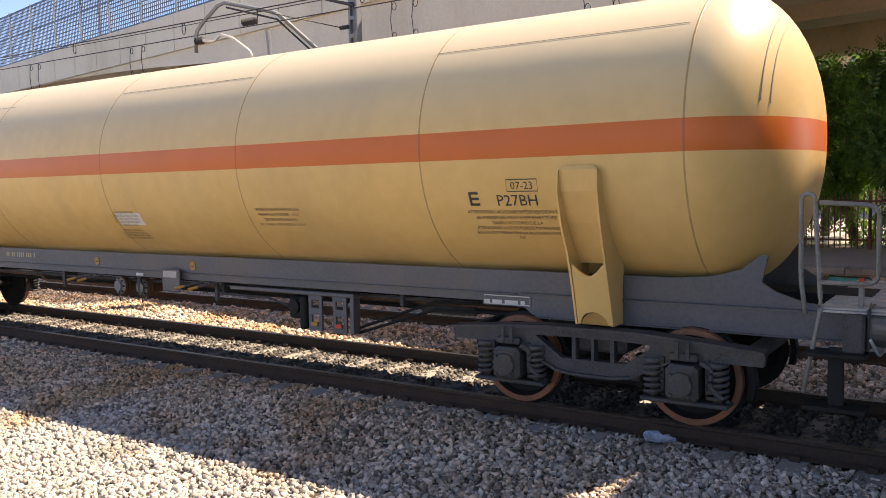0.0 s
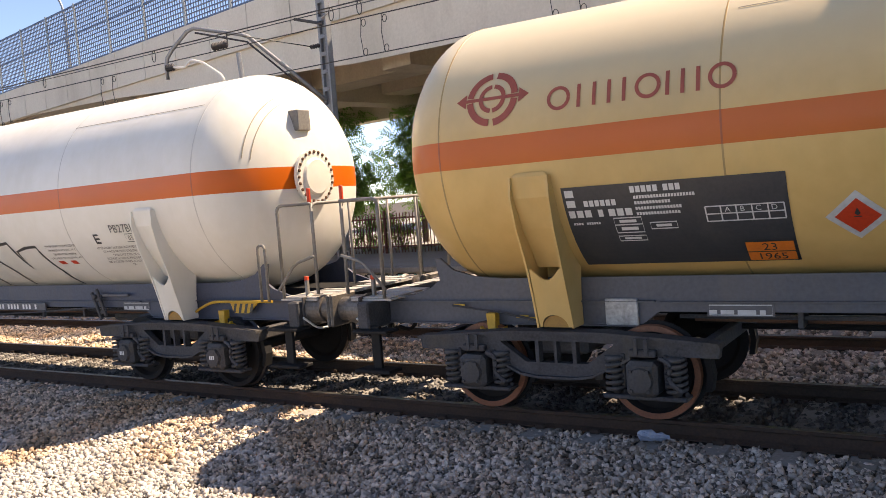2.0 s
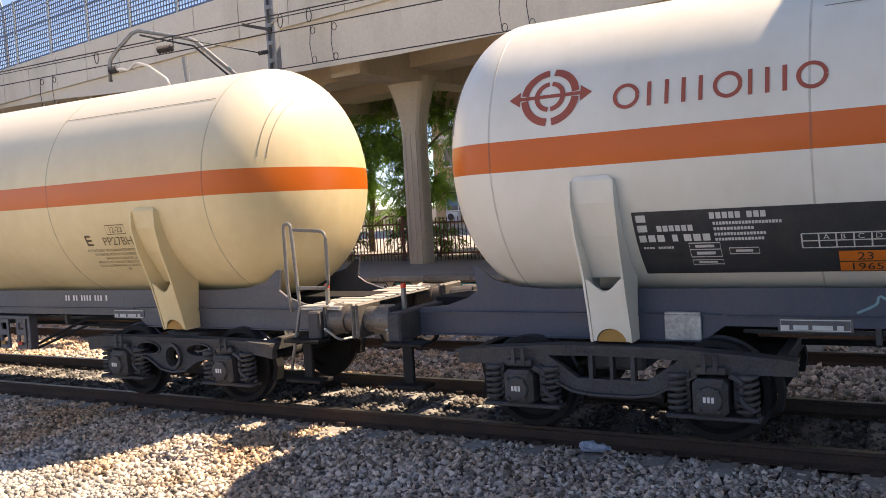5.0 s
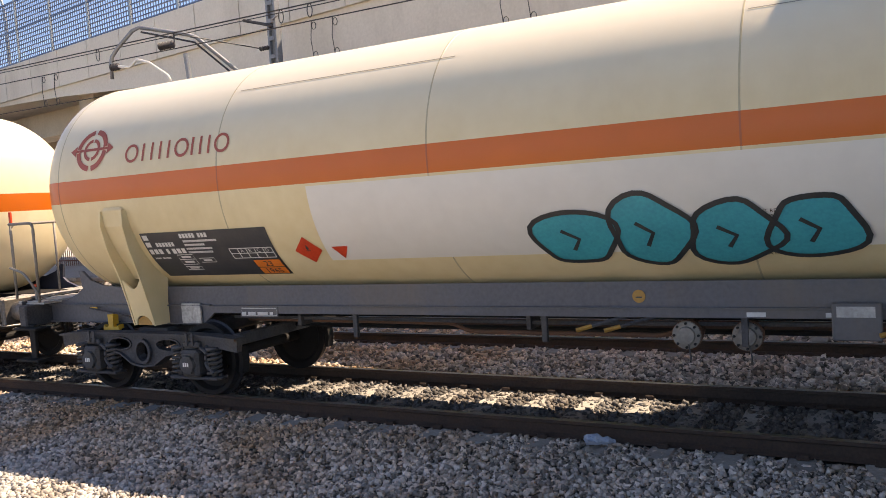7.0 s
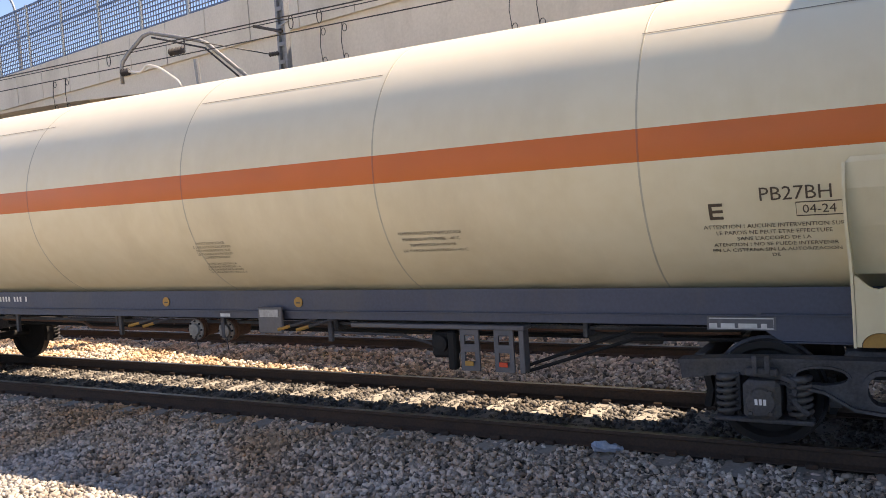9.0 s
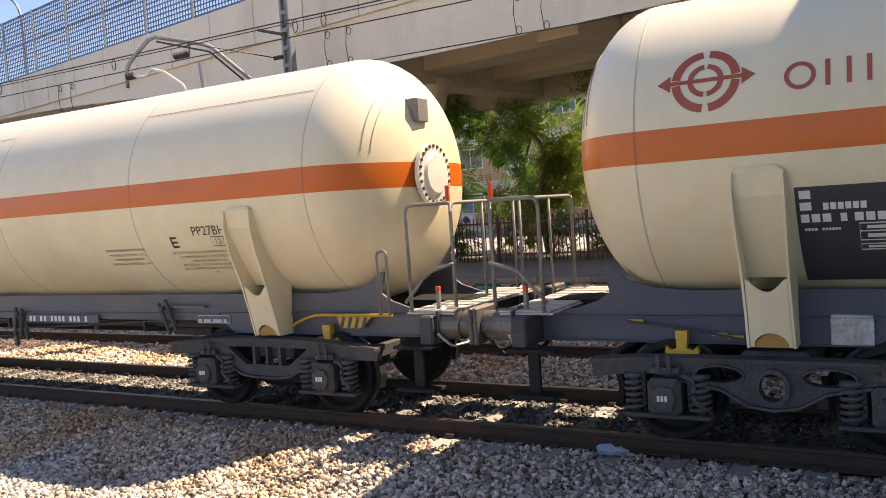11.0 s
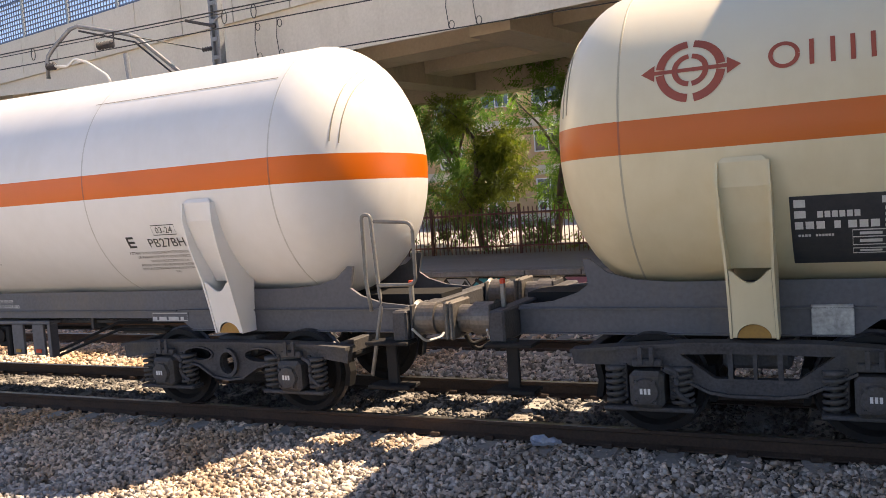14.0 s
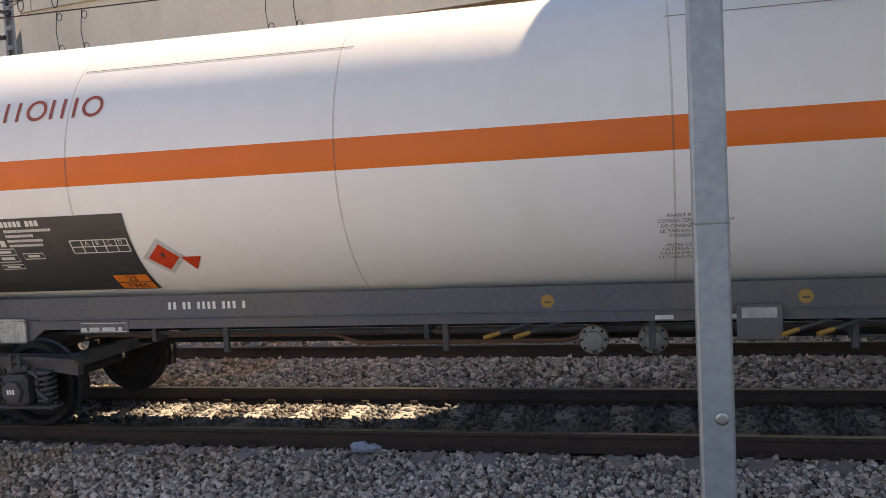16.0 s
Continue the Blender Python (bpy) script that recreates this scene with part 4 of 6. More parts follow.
        part("brake_valve", bm, M_DARK, wagon, "greasy brake distributor valve")
        for z, e in ((0.56, 0.95), (0.50, 0.86)):
            bar(wagon, "brake_rod", [(4.12, -0.72, z), (5.25, -0.70, e), (6.3, -0.6, e)], 0.020, M_DARK)
        bar(wagon, "brake_rod", [(1.6, -0.75, 0.86), (2.6, -0.74, 0.85), (3.05, -0.72, 0.74)], 0.016, M_BOGIE)
        for x in (-1.98, -0.05, 1.65, -4.3):
            part("stay", boxed(x - 0.03, x + 0.03, -0.80, -0.75, 0.76, 1.03, bevel=0.006), M_BOGIE, wagon)
    jx = -0.66 if geared else 0.86
    part("junction_box", boxed(jx - 0.19, jx + 0.19, -0.93, -0.89, 0.86, 1.18, bevel=0.012), M_SILL, wagon, "grey junction plate under the sill")
    part("label_plate", boxed(jx - 0.15, jx + 0.14, -0.938, -0.931, 1.06, 1.15), M_DECK, wagon, "pale worn label plate")
    for x, m, c in (((-0.20, M_DULL_RED, M_GREY), (0.46, M_OCHRE, M_GREY)) if geared else ((-0.58, M_RUST, M_GREY), (-0.04, M_RUST, M_BUFFER))):
        pipe_valve(wagon, x, m, c)
    if geared:
        for x in (-0.35, 0.30):
            part("flange_edge", boxed(x - 0.22, x + 0.10, -0.84, -0.78, 1.0, 1.025), M_DULL_RED, wagon, "dull red painted edge above the valve")
    for x in (-1.55, 0.95 if geared else 1.05):
        cock_handle(wagon, x)
    for x in (-0.02, 0.62):
        part("small_plate", boxed(x, x + 0.16, -0.853, -0.846, 1.045, 1.085), M_PAPER, wagon)
    for x0, z0 in ((6.0, 0.99), (-5.95, 0.99)):
        board = part("weight_board", boxed(x0 - 0.02, x0 + 0.57, -0.848, -0.844, z0, z0 + 0.12), M_SILL, wagon)
        for q in ribbon([(0, 0), (0.55, 0), (0.55, 0.09), (0, 0.09)], 0.010, True) + bars([[0.07, 0.12, 0.16, 0.05]], 0.045, 0.06):
            bm = bmesh.new()
            bm.faces.new([bm.verts.new((x0 + u, -0.851, z0 + v + 0.015)) for u, v in q])
            part("weight_bar", bm, M_PAPER, board)
    for z in (1.21, 1.26) if geared else ():
        part("notice_bar", boxed(-3.45, -2.85, -0.846, -0.8435, z, z + 0.02), M_PAPER, wagon)
    u, w, z, y = (2.52, 1.0, 0.998, -0.888) if geared else (number_x, 0.82 if number_x == -5.02 else 0.66, 1.225, -0.846)
    for i, n in enumerate((2, 2, 4, 3, 1)):
        for j in range(n):
            bm = bmesh.new()
            vs = [(u, y, z), (u + 0.05 * w, y, z), (u + 0.05 * w, y, z + 0.075), (u, y, z + 0.075)]
            bm.faces.new([bm.verts.new(v) for v in vs])
            part("number_bar", bm, M_SEAM if number_x == -3.57 else M_WHITE_INK, wagon, "short painted white bar")
            u += 0.088 * w
        u += 0.075 * w


def brake_hook(wagon, s):
    """Yellow lifting hook over the bogie and the hazard-striped handle beside it; s is the sign of x."""
    hook = [(-0.055, 1.02), (0.055, 1.02), (0.045, 0.86), (0.10, 0.84), (0.14, 0.88), (0.155, 0.82), (0.09, 0.77), (-0.09, 0.77), (-0.155, 0.82), (-0.14, 0.88), (-0.10, 0.84), (-0.045, 0.86)]
    part("lifting_hook", plate([(s * 8.18 + x, z) for x, z in hook], [], -0.99, -0.90), M_YPAINT, wagon, "yellow lifting hook")
    if s > 0:
        pts = arc_points([(7.62, -0.92, 0.99), (7.78, -0.95, 1.06), (8.0, -0.95, 1.13), (9.1, -0.98, 1.14)], 0.1)
        part("brake_handle", tube(bmesh.new(), pts, 0.018, 8), M_YPAINT, wagon, "yellow painted brake release handle")
        board = part("striped_plate", plate([(8.30, 1.11), (8.78, 1.11), (8.62, 0.98), (8.36, 0.98)], [], -0.93, -0.90), M_YPAINT, wagon, "plate with yellow and black hazard stripes")
        for k in range(4):
            bm = bmesh.new()
            x = 8.34 + 0.10 * k
            bm.faces.new([bm.verts.new(v) for v in ((x, -0.933, 0.985), (x + 0.045, -0.933, 0.985), (x + 0.085, -0.933, 1.105), (x + 0.04, -0.933, 1.105))])
            part("stripe", bm, M_INK, board)
    else:
        for x in (-8.62, -7.86, -7.72):
            part("yellow_dash", boxed(x - 0.07, x + 0.07, -0.895, -0.888, 1.075 - 0.25 * (x + 8.62) * 0.6, 1.105 - 0.25 * (x + 8.62) * 0.6), M_YPAINT, wagon, "worn yellow paint dash")
        part("release_rod", tube(bmesh.new(), [(-8.7, -0.90, 1.09), (-8.1, -0.92, 1.02), (-7.6, -0.92, 0.93)], 0.012, 6), M_BOGIE, wagon)


def end_fittings(wagon, s, rail, decked):
    """Headstock, buffers, coupling, steps and rails at one end; s is the sign of x."""
    m = pose(0, 0, 0, 0, 0, 0 if s > 0 else 180)
    placed("headstock", "headstock", make_headstock, M_BOGIE, wagon, m)
    for y in (-0.975, 0.975):
        placed("buffer", "buffer", make_buffer, M_BUFFER, wagon, m @ pose(0, y, 1.06), "worn grey-brown steel buffer", smooth=False)
    placed("coupling", "coupling", make_coupler, M_DARK, wagon, m)
    # step at the corner facing the platform
    st = boxed(s * 9.55 - 0.06, s * 9.55 + 0.06, -1.22, -1.17, 0.42, 0.90, bevel=0.008)
    box(st, s * 9.55 - 0.24, s * 9.55 + 0.24, -1.33, -1.08, 0.385, 0.425, bevel=0.008)
    box(st, s * 9.55 - 0.24, s * 9.55 + 0.24, -1.33, -1.08, 0.83, 0.865, bevel=0.008)
    part("step", st, M_DARK, wagon, "dark steel corner step")
    for y, m in ((-0.35, M_DARK), (0.3, M_DARK)):
        hose = arc_points([(s * 9.72, y, 0.95), (s * 9.95, y, 0.85), (s * 10.08, y * 0.8, 0.58), (s * 10.2, y * 0.4, 0.66)], 0.16)
        part("brake_hose", tube(bmesh.new(), hose, 0.026, 8), m, wagon, "black rubber brake hose", smooth=True)
    part("uncoupling_lever", tube(bmesh.new(), arc_points([(s * 9.80, -1.2, 0.98), (s * 9.84, -1.0, 0.82), (s * 9.84, -0.6, 0.80), (s * 9.84, -0.45, 0.98)], 0.08), 0.014, 6), M_PAPER, wagon, "pale bent uncoupling lever")
    part("lamp_iron", boxed(s * 9.70 - 0.02, s * 9.70 + 0.02, -1.0, -0.95, 1.17, 1.40, bevel=0.006), M_GREY, wagon)
    part("lamp_iron_tip", boxed(s * 9.70 - 0.022, s * 9.70 + 0.022, -1.002, -0.948, 1.40, 1.45, bevel=0.006), M_RED, wagon, "red tip of the lamp iron")
    if decked:
        end_deck(wagon, s)
    end_rails(wagon, s, rail)


def end_deck(wagon, s):
    deck = part("end_deck", boxed(s * 9.66 - 0.27, s * 9.66 + 0.3, -1.12, 1.12, 1.173, 1.19), M_DECK, wagon, "bleached grey end platform")
    for i in range(9):
        placed("slat", "deck_slat", lambda: boxed(-0.28, 0.28, 0.0, 0.18, 1.192, 1.212, bevel=0.004), M_DECK, deck, pose(s * 9.675, -1.1 + i * 0.245, 0))


def end_rails(wagon, s, rail):
    if rail == "tall":
        for x in (9.42, 9.98):
            hand_rail(wagon, [(s * x, -1.1, 1.25), (s * x, -1.1, 2.32), (s * x, 1.1, 2.32), (s * x, 1.1, 1.25)], 0.02, "end_rail", M_GREY, "grey tubular end rail") if x > 9.5 else None
        for y in (-1.1, -0.4, 0.4, 1.1):
            hand_rail(wagon, [(s * 9.98, y, 1.28), (s * 9.98, y, 2.32)], 0.017, "rail_post", M_GREY, "")
        hand_rail(wagon, [(s * 9.45, -1.12, 1.2), (s * 9.45, -1.12, 2.32), (s * 9.98, -1.12, 2.32)], 0.02, "side_rail", M_GREY, "")
        hand_rail(wagon, [(s * 9.40, -1.15, 1.3), (s * 9.7, -1.15, 1.62), (s * 10.0, -1.15, 1.7)], 0.018, "side_rail", M_GREY, "")
        lamp = boxed(s * 9.96 - 0.02, s * 9.96 + 0.02, -1.12, -1.08, 2.33, 2.50, bevel=0.008)
        part("lamp_bracket", lamp, M_RED, wagon, "red lamp bracket on the end rail")
        if s > 0:
            hand_rail(wagon, [(9.0, -1.05, 1.15), (9.0, -1.05, 1.85), (9.12, -1.05, 1.85), (9.12, -1.05, 1.15)], 0.018, "grab_iron", M_GREY, "")
    elif rail == "small":
        hand_rail(wagon, [(s * 9.30, -1.13, 1.15), (s * 9.26, -1.13, 1.45), (s * 9.26, -1.13, 2.15), (s * 9.36, -1.13, 2.15), (s * 9.42, -1.13, 1.2), (s * 9.3, -1.2, 0.5)], 0.02, "grab_iron", M_GREY, "bent grey grab iron")
        hand_rail(wagon, [(s * 9.40, -1.13, 2.08), (s * 9.84, -1.13, 2.05), (s * 9.84, -1.13, 1.42), (s * 9.40, -1.13, 1.42)], 0.02, "grab_rail", M_GREY, "")


def manhole(wagon, s=1):
    """Bolted cover and lamp box on the tank's end."""
    x = TANK_HALF + TANK_END
    cover = part("manhole_cover", lathe(bmesh.new(), [(x - 0.16, 0.30), (x - 0.02, 0.30), (x, 0.36), (x + 0.05, 0.36), (x + 0.06, 0.25), (x + 0.09, 0.22), (x + 0.10, 0.02)], "x", 32, (0, -0.15, TANK_Z)), M_PATCH, wagon, "round bolted manhole cover")
    bm = bmesh.new()
    for k in range(24):
        a = 2 * math.pi * k / 24
        lathe(bm, [(x - 0.02, 0.022), (x + 0.065, 0.022), (x + 0.072, 0.010)], "x", 6, (0, -0.15 + 0.325 * math.cos(a), TANK_Z + 0.325 * math.sin(a)))
    part("bolts", bm, M_RUST, cover, "ring of rusty bolts")
    bm = boxed(x - 0.22, x - 0.02, -0.32, -0.08, 3.28, 3.55, bevel=0.01)
    box(bm, x - 0.28, x - 0.1, -0.22, -0.18, 3.12, 3.30)
    part("placard_holder", bm, M_GREY, wagon, "small grey box on the tank end")


def build_wagon(paint, sill, style, rim, label, code, date, ink, small, logo, panel, word, signs, left_rail, right_rail, has_manhole, wheels):
    wagon = tagged(new("tank_wagon"), label, "tank wagon", "wagons of the train")
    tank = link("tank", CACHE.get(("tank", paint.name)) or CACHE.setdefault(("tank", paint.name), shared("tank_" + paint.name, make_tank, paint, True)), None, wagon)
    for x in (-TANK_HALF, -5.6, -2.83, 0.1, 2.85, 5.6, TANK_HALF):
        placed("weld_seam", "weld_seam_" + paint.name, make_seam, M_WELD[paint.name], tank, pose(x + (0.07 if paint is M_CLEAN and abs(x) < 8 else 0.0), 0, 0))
    for m in (pose(0, 0, 0), Matrix.Scale(-1, 4, (1, 0, 0))):
        placed("end_strap", "end_strap_%d" % (m[0][0] > 0), lambda: make_end_cable() if m[0][0] > 0 else mirrored(make_end_cable()), M_SEAM, tank)
    for a, b in ((5.58, 8.3), (0.14, 2.79), (-5.5, -2.65)):
        part("drip_strip", wrapped_grid(bmesh.new(), a, b, 0, 0.012, 0, 3.675, 0.003), M_STRIP, tank)
    for s in (-1, 1):
        side = placed("side_sill", "side_sill_%d_%s" % (s, sill.name), lambda: make_sill(s), sill, wagon)
        for i, (a, b, z, out) in enumerate(((-6.4, 6.4, 1.115, 0.875), (6.45, 9.59, 1.125, 0.885), (-9.59, -6.45, 1.125, 0.885), (6.62, 9.59, 0.885, 0.875), (-9.59, -6.62, 0.885, 0.875))):
            placed("flange", "flange_%d_%d_%s" % (i, s, sill.name), lambda: make_flange(s, a, b, z, out), sill, side)
    placed("centre_sill", "centre_sill", make_centre_frame, M_DARK, wagon)
    for x in (-PIVOT, PIVOT):
        for turn in (0, 180):
            m = pose(x, 0, 0, 0, 0, turn)
            placed("saddle", "saddle_" + paint.name, make_saddle, paint, wagon, m)
            placed("saddle_foot", "saddle_foot_" + paint.name, make_saddle_foot, paint, wagon, m)
            placed("saddle_cap", "saddle_cap", make_saddle_cap, M_OCHRE, wagon, m, "ochre cap under the saddle foot")
        add_bogie(wagon, x, style, rim, wheels)
    end_fittings(wagon, 1, right_rail, paint is not M_CLEAN)
    end_fittings(wagon, -1, left_rail, left_rail != "none")
    underframe(wagon, style, "reservoir" if has_manhole else "hanger", 2.45 if has_manhole else -3.57 if rim else 5.0 if paint is M_CREAM else -5.02 if paint is M_CREAM2 else -4.9, paint)
    emblem(logo, tank, word)
    stencils(tank, code, date, ink, small, 0.14 if rim else 0.0 if paint is M_CLEAN else 0.07, paint in (M_WHITE, M_CREAM2), 5.25 if has_manhole else 3.37)
    hazard_signs(tank, *signs)
    data_panel(wagon, *panel)
    for x in (-0.98, 1.25):
        disc = part("round_label", lathe(bmesh.new(), [(-0.852, 0.062), (-0.845, 0.062)], "y", 20, (x, 0, 1.23)), M_OCHRE, wagon, "round worn yellow earthing label")
        part("earth_mark", boxed(x - 0.03, x + 0.03, -0.8555, -0.8525, 1.215, 1.228), M_INK, disc)
    part("document_holder", boxed(-6.95, -6.62, -0.885, -0.846, 0.90, 1.16, bevel=0.008), M_SCUFFED, wagon, "scuffed pale document holder")
    if has_manhole:
        manhole(wagon)
    if paint is not M_CLEAN:
        brake_hook(wagon, 1 if has_manhole else -1)
    return wagon


WHEELS = []
PANEL = (-7.08, -5.05, 2.10, 1.52)
wagons = {}
wagons[-1] = build_wagon(M_WHITE, M_SILL, "diamond", False, "white pressurised gas tank wagon with an orange band", "PB27BH", "05-23", M_INK, M_INK_FADED, M_LOGO, PANEL, (-7.17, 2.98), (-4.55, 1.80, -4.14, 1.77, False), "small", "small", False, WHEELS)
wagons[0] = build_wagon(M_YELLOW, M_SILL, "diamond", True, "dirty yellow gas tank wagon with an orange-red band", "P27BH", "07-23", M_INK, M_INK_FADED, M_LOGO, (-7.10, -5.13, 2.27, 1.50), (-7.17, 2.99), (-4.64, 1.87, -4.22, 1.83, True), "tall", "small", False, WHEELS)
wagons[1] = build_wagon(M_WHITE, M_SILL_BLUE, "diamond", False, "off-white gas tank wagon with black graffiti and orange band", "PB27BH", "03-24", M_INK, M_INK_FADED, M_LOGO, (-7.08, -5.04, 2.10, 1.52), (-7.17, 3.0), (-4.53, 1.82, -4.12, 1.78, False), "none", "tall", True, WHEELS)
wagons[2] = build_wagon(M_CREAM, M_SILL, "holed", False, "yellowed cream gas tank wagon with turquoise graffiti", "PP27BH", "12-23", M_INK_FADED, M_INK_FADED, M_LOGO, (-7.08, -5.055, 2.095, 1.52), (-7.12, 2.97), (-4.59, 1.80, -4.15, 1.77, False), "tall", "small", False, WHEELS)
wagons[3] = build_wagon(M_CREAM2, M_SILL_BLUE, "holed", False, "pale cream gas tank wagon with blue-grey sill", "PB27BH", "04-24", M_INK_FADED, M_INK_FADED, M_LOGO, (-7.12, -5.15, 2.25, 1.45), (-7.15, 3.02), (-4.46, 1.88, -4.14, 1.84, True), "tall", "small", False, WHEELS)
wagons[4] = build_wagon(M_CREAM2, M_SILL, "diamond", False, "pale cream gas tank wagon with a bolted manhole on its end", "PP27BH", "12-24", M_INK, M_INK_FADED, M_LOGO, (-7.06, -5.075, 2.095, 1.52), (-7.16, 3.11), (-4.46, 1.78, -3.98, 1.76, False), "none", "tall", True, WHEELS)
wagons[5] = build_wagon(M_CLEAN, M_SILL, "holed", False, "clean white gas tank wagon with a bright orange band", "PB27BH", "03-24", M_INK, M_INK_FADED, M_LOGO, (-7.06, -4.99, 2.25, 1.45), (-6.86, 3.20), (-4.71, 1.79, -4.42, 1.73, True), "none", "small", False, WHEELS)


# ---- graffiti on the wagons ----
def spray(wagon, strokes, x0, z0, w, material, label, smooth=True):
    for line in strokes:
        tank_decal("graffiti", ribbon(smooth_stroke(line) if smooth else line, w), x0, z0, material, wagon, label)


# black throw-up outline and tag on the off-white wagon
spray(wagons[1], [[(1.9, -0.84), (1.86, -0.38), (1.96, -0.03), (2.18, 0.12), (2.4, 0.15), (2.69, 0.07), (2.78, -0.23)], [(2.78, -0.23), (2.97, -0.13), (3.18, -0.13), (3.39, -0.28), (3.53, -0.53), (3.5, -0.89)],
                  [(2.13, -0.42), (2.27, -0.25), (2.5, -0.23), (2.71, -0.4), (2.75, -0.75), (2.7, -0.91)], [(2.34, -0.13), (2.45, -0.08), (2.58, -0.1)]], 0.08, 2.0, 0.045, M_INK, "black sprayed outline graffiti")
spray(wagons[1], [[(3.26, -0.09), (3.22, 0.04), (3.56, 0.07), (3.88, 0.1), (3.95, -0.05), (4.08, -0.41), (4.03, -0.06), (4.29, 0.0), (4.57, 0.01), (4.63, -0.18), (4.75, -0.49), (4.76, -0.91)]], 0.08, 2.0, 0.05, M_INK, "black sprayed outline graffiti", False)
spray(wagons[1], [[(0.56, -0.2), (0.66, 0.08), (0.86, 0.1), (0.85, 0.02), (0.67, -0.04), (0.94, -0.15)], [(1.04, 0.12), (0.95, -0.08), (1.03, -0.15), (1.21, 0.09)], [(1.33, 0.1), (1.2, 0.08), (1.27, -0.03), (1.13, -0.15)],
                  [(1.58, 0.13), (1.41, 0.06), (1.37, -0.12), (1.53, -0.1), (1.62, 0.05), (1.56, 0.14)], [(0.8, -0.27), (1.25, -0.25)], [(0.97, -0.34), (1.25, -0.31)], [(0.48, -0.15), (0.52, -0.26), (0.71, -0.2)]], 0.04, 2.0, 0.04, M_INK, "black sprayed tag")
# turquoise bubble letters with dark outlines on the yellowed wagon
for i, (u, v, rx, ry) in enumerate(((-1.45, -0.10, 0.40, 0.34), (-0.75, -0.06, 0.36, 0.38), (-0.05, -0.12, 0.38, 0.33), (0.6, -0.08, 0.36, 0.35))):
    loop = [(u + rx * math.cos(a) * (1 + 0.16 * math.sin(3 * a + i)), v + ry * math.sin(a) * (1 + 0.12 * math.cos(2 * a + 2 * i))) for a in [2 * math.pi * k / 28 for k in range(28)]]
    tank_decal("graffiti", [loop], 0, 1.90, M_TEAL, wagons[2], "turquoise sprayed bubble letter", lift=0.008 + 0.001 * i)
    tank_decal("graffiti_outline", ribbon(loop, 0.05, True) + ribbon([(u - rx * 0.3, v + ry * 0.3), (u + rx * 0.1, v), (u - rx * 0.1, v - ry * 0.4)], 0.04), 0, 1.90, M_INK, wagons[2], lift=0.014 + 0.001 * i)
part("repainted_patch", wrapped_grid(bmesh.new(), -4.35, 2.83, -0.93, 0.0, 0, 2.50, 0.003), M_PATCH, wagons[2], "paler repainted patch below the band")
spray(wagons[4], [[(-0.95, 0.0), (-0.8, 0.02), (-0.62, 0.07)]], 0, 1.90, 0.03, M_INK, "short black marker scrawl", False)
for x in (5.00, 5.29):
    part("reflective_tape", wrapped_polys([[(0, 0), (0.14, 0), (0.10, 0.07), (-0.04, 0.07)]], x, 1.72, 0.007), M_RED, wagons[1], "red reflective tape mark")
part("repainted_patch", wrapped_grid(bmesh.new(), 0.14, 0.70, -0.21, 0.0, 0, 1.99, 0.003), M_PATCH, wagons[0], "pale overpainted square")
# scrawls on the sill
for x0, n, m in ((-5.35, 8, M_TEAL_FADED), (-2.6, 7, M_VIOLET)):
    bm = bmesh.new()
    line = [(x0 + 0.09 * k + 0.05 * (k % 2), 1.16 + 0.14 * ((k * 7) % 5) / 4) for k in range(2 * n)] if x0 < -3 else [(x0 + 0.075 * k, 1.15 + (0.19 if k % 2 else 0.02 * (k % 3))) for k in range(2 * n)]
    for q in ribbon(smooth_stroke(line, 4), 0.022):
        bm.faces.new([bm.verts.new((u, -0.847, v)) for u, v in q])
    part("sill_graffiti", bm, m, wagons[1], "faint sprayed scrawl on the sill")
# readable equipment plate on the clean white wagon
bm = bmesh.new()
for body, z in (("DISTRIBUIDOR KE-GP", 1.235), ("REGULADOR DRV-2A-600", 1.165)):
    for q in text_polys(body, 0.045):
        bm.faces.new([bm.verts.new((2.85 + p[0], -0.847, z + p[1])) for p in q])
part("sill_text", bm, M_WHITE_INK, wagons[5], "white stencilled brake equipment text")
# ---- viaduct ----
VIA_P, VIA_D = Vector((-0.3, 14.5)), Vector((-0.985, 0.172)).normalized()
VIA_N = Vector((-VIA_D.y, VIA_D.x)) * -1  # away from the tracks
if VIA_N.y < 0:
    VIA_N = -VIA_N


def via(s, n, z):
    """A point of the viaduct: s metres along it (leftwards), n metres back from its face."""
    p = VIA_P + VIA_D * s + VIA_N * n
    return (p.x, p.y, z)


def via_bottom(s):
    pts = [(-30, 5.65), (6, 5.62), (12, 5.68), (20, 6.2), (26, 6.62), (32, 6.85), (45, 7.2), (90, 7.9)]
    for (a, za), (b, zb) in zip(pts, pts[1:]):
        if s <= b:
            return za + (zb - za) * (s - a) / (b - a)
    return pts[-1][1]


def via_box(bm, s0, s1, n0, n1, z0, z1):
    vs = [bm.verts.new(via(s, n, z)) for z in (z0, z1) for n in (n0, n1) for s in (s0, s1)]
    for q in ((0, 2, 3, 1), (4, 5, 7, 6), (0, 1, 5, 4), (2, 6, 7, 3), (0, 4, 6, 2), (1, 3, 7, 5)):
        bm.faces.new([vs[i] for i in q])
    return bm


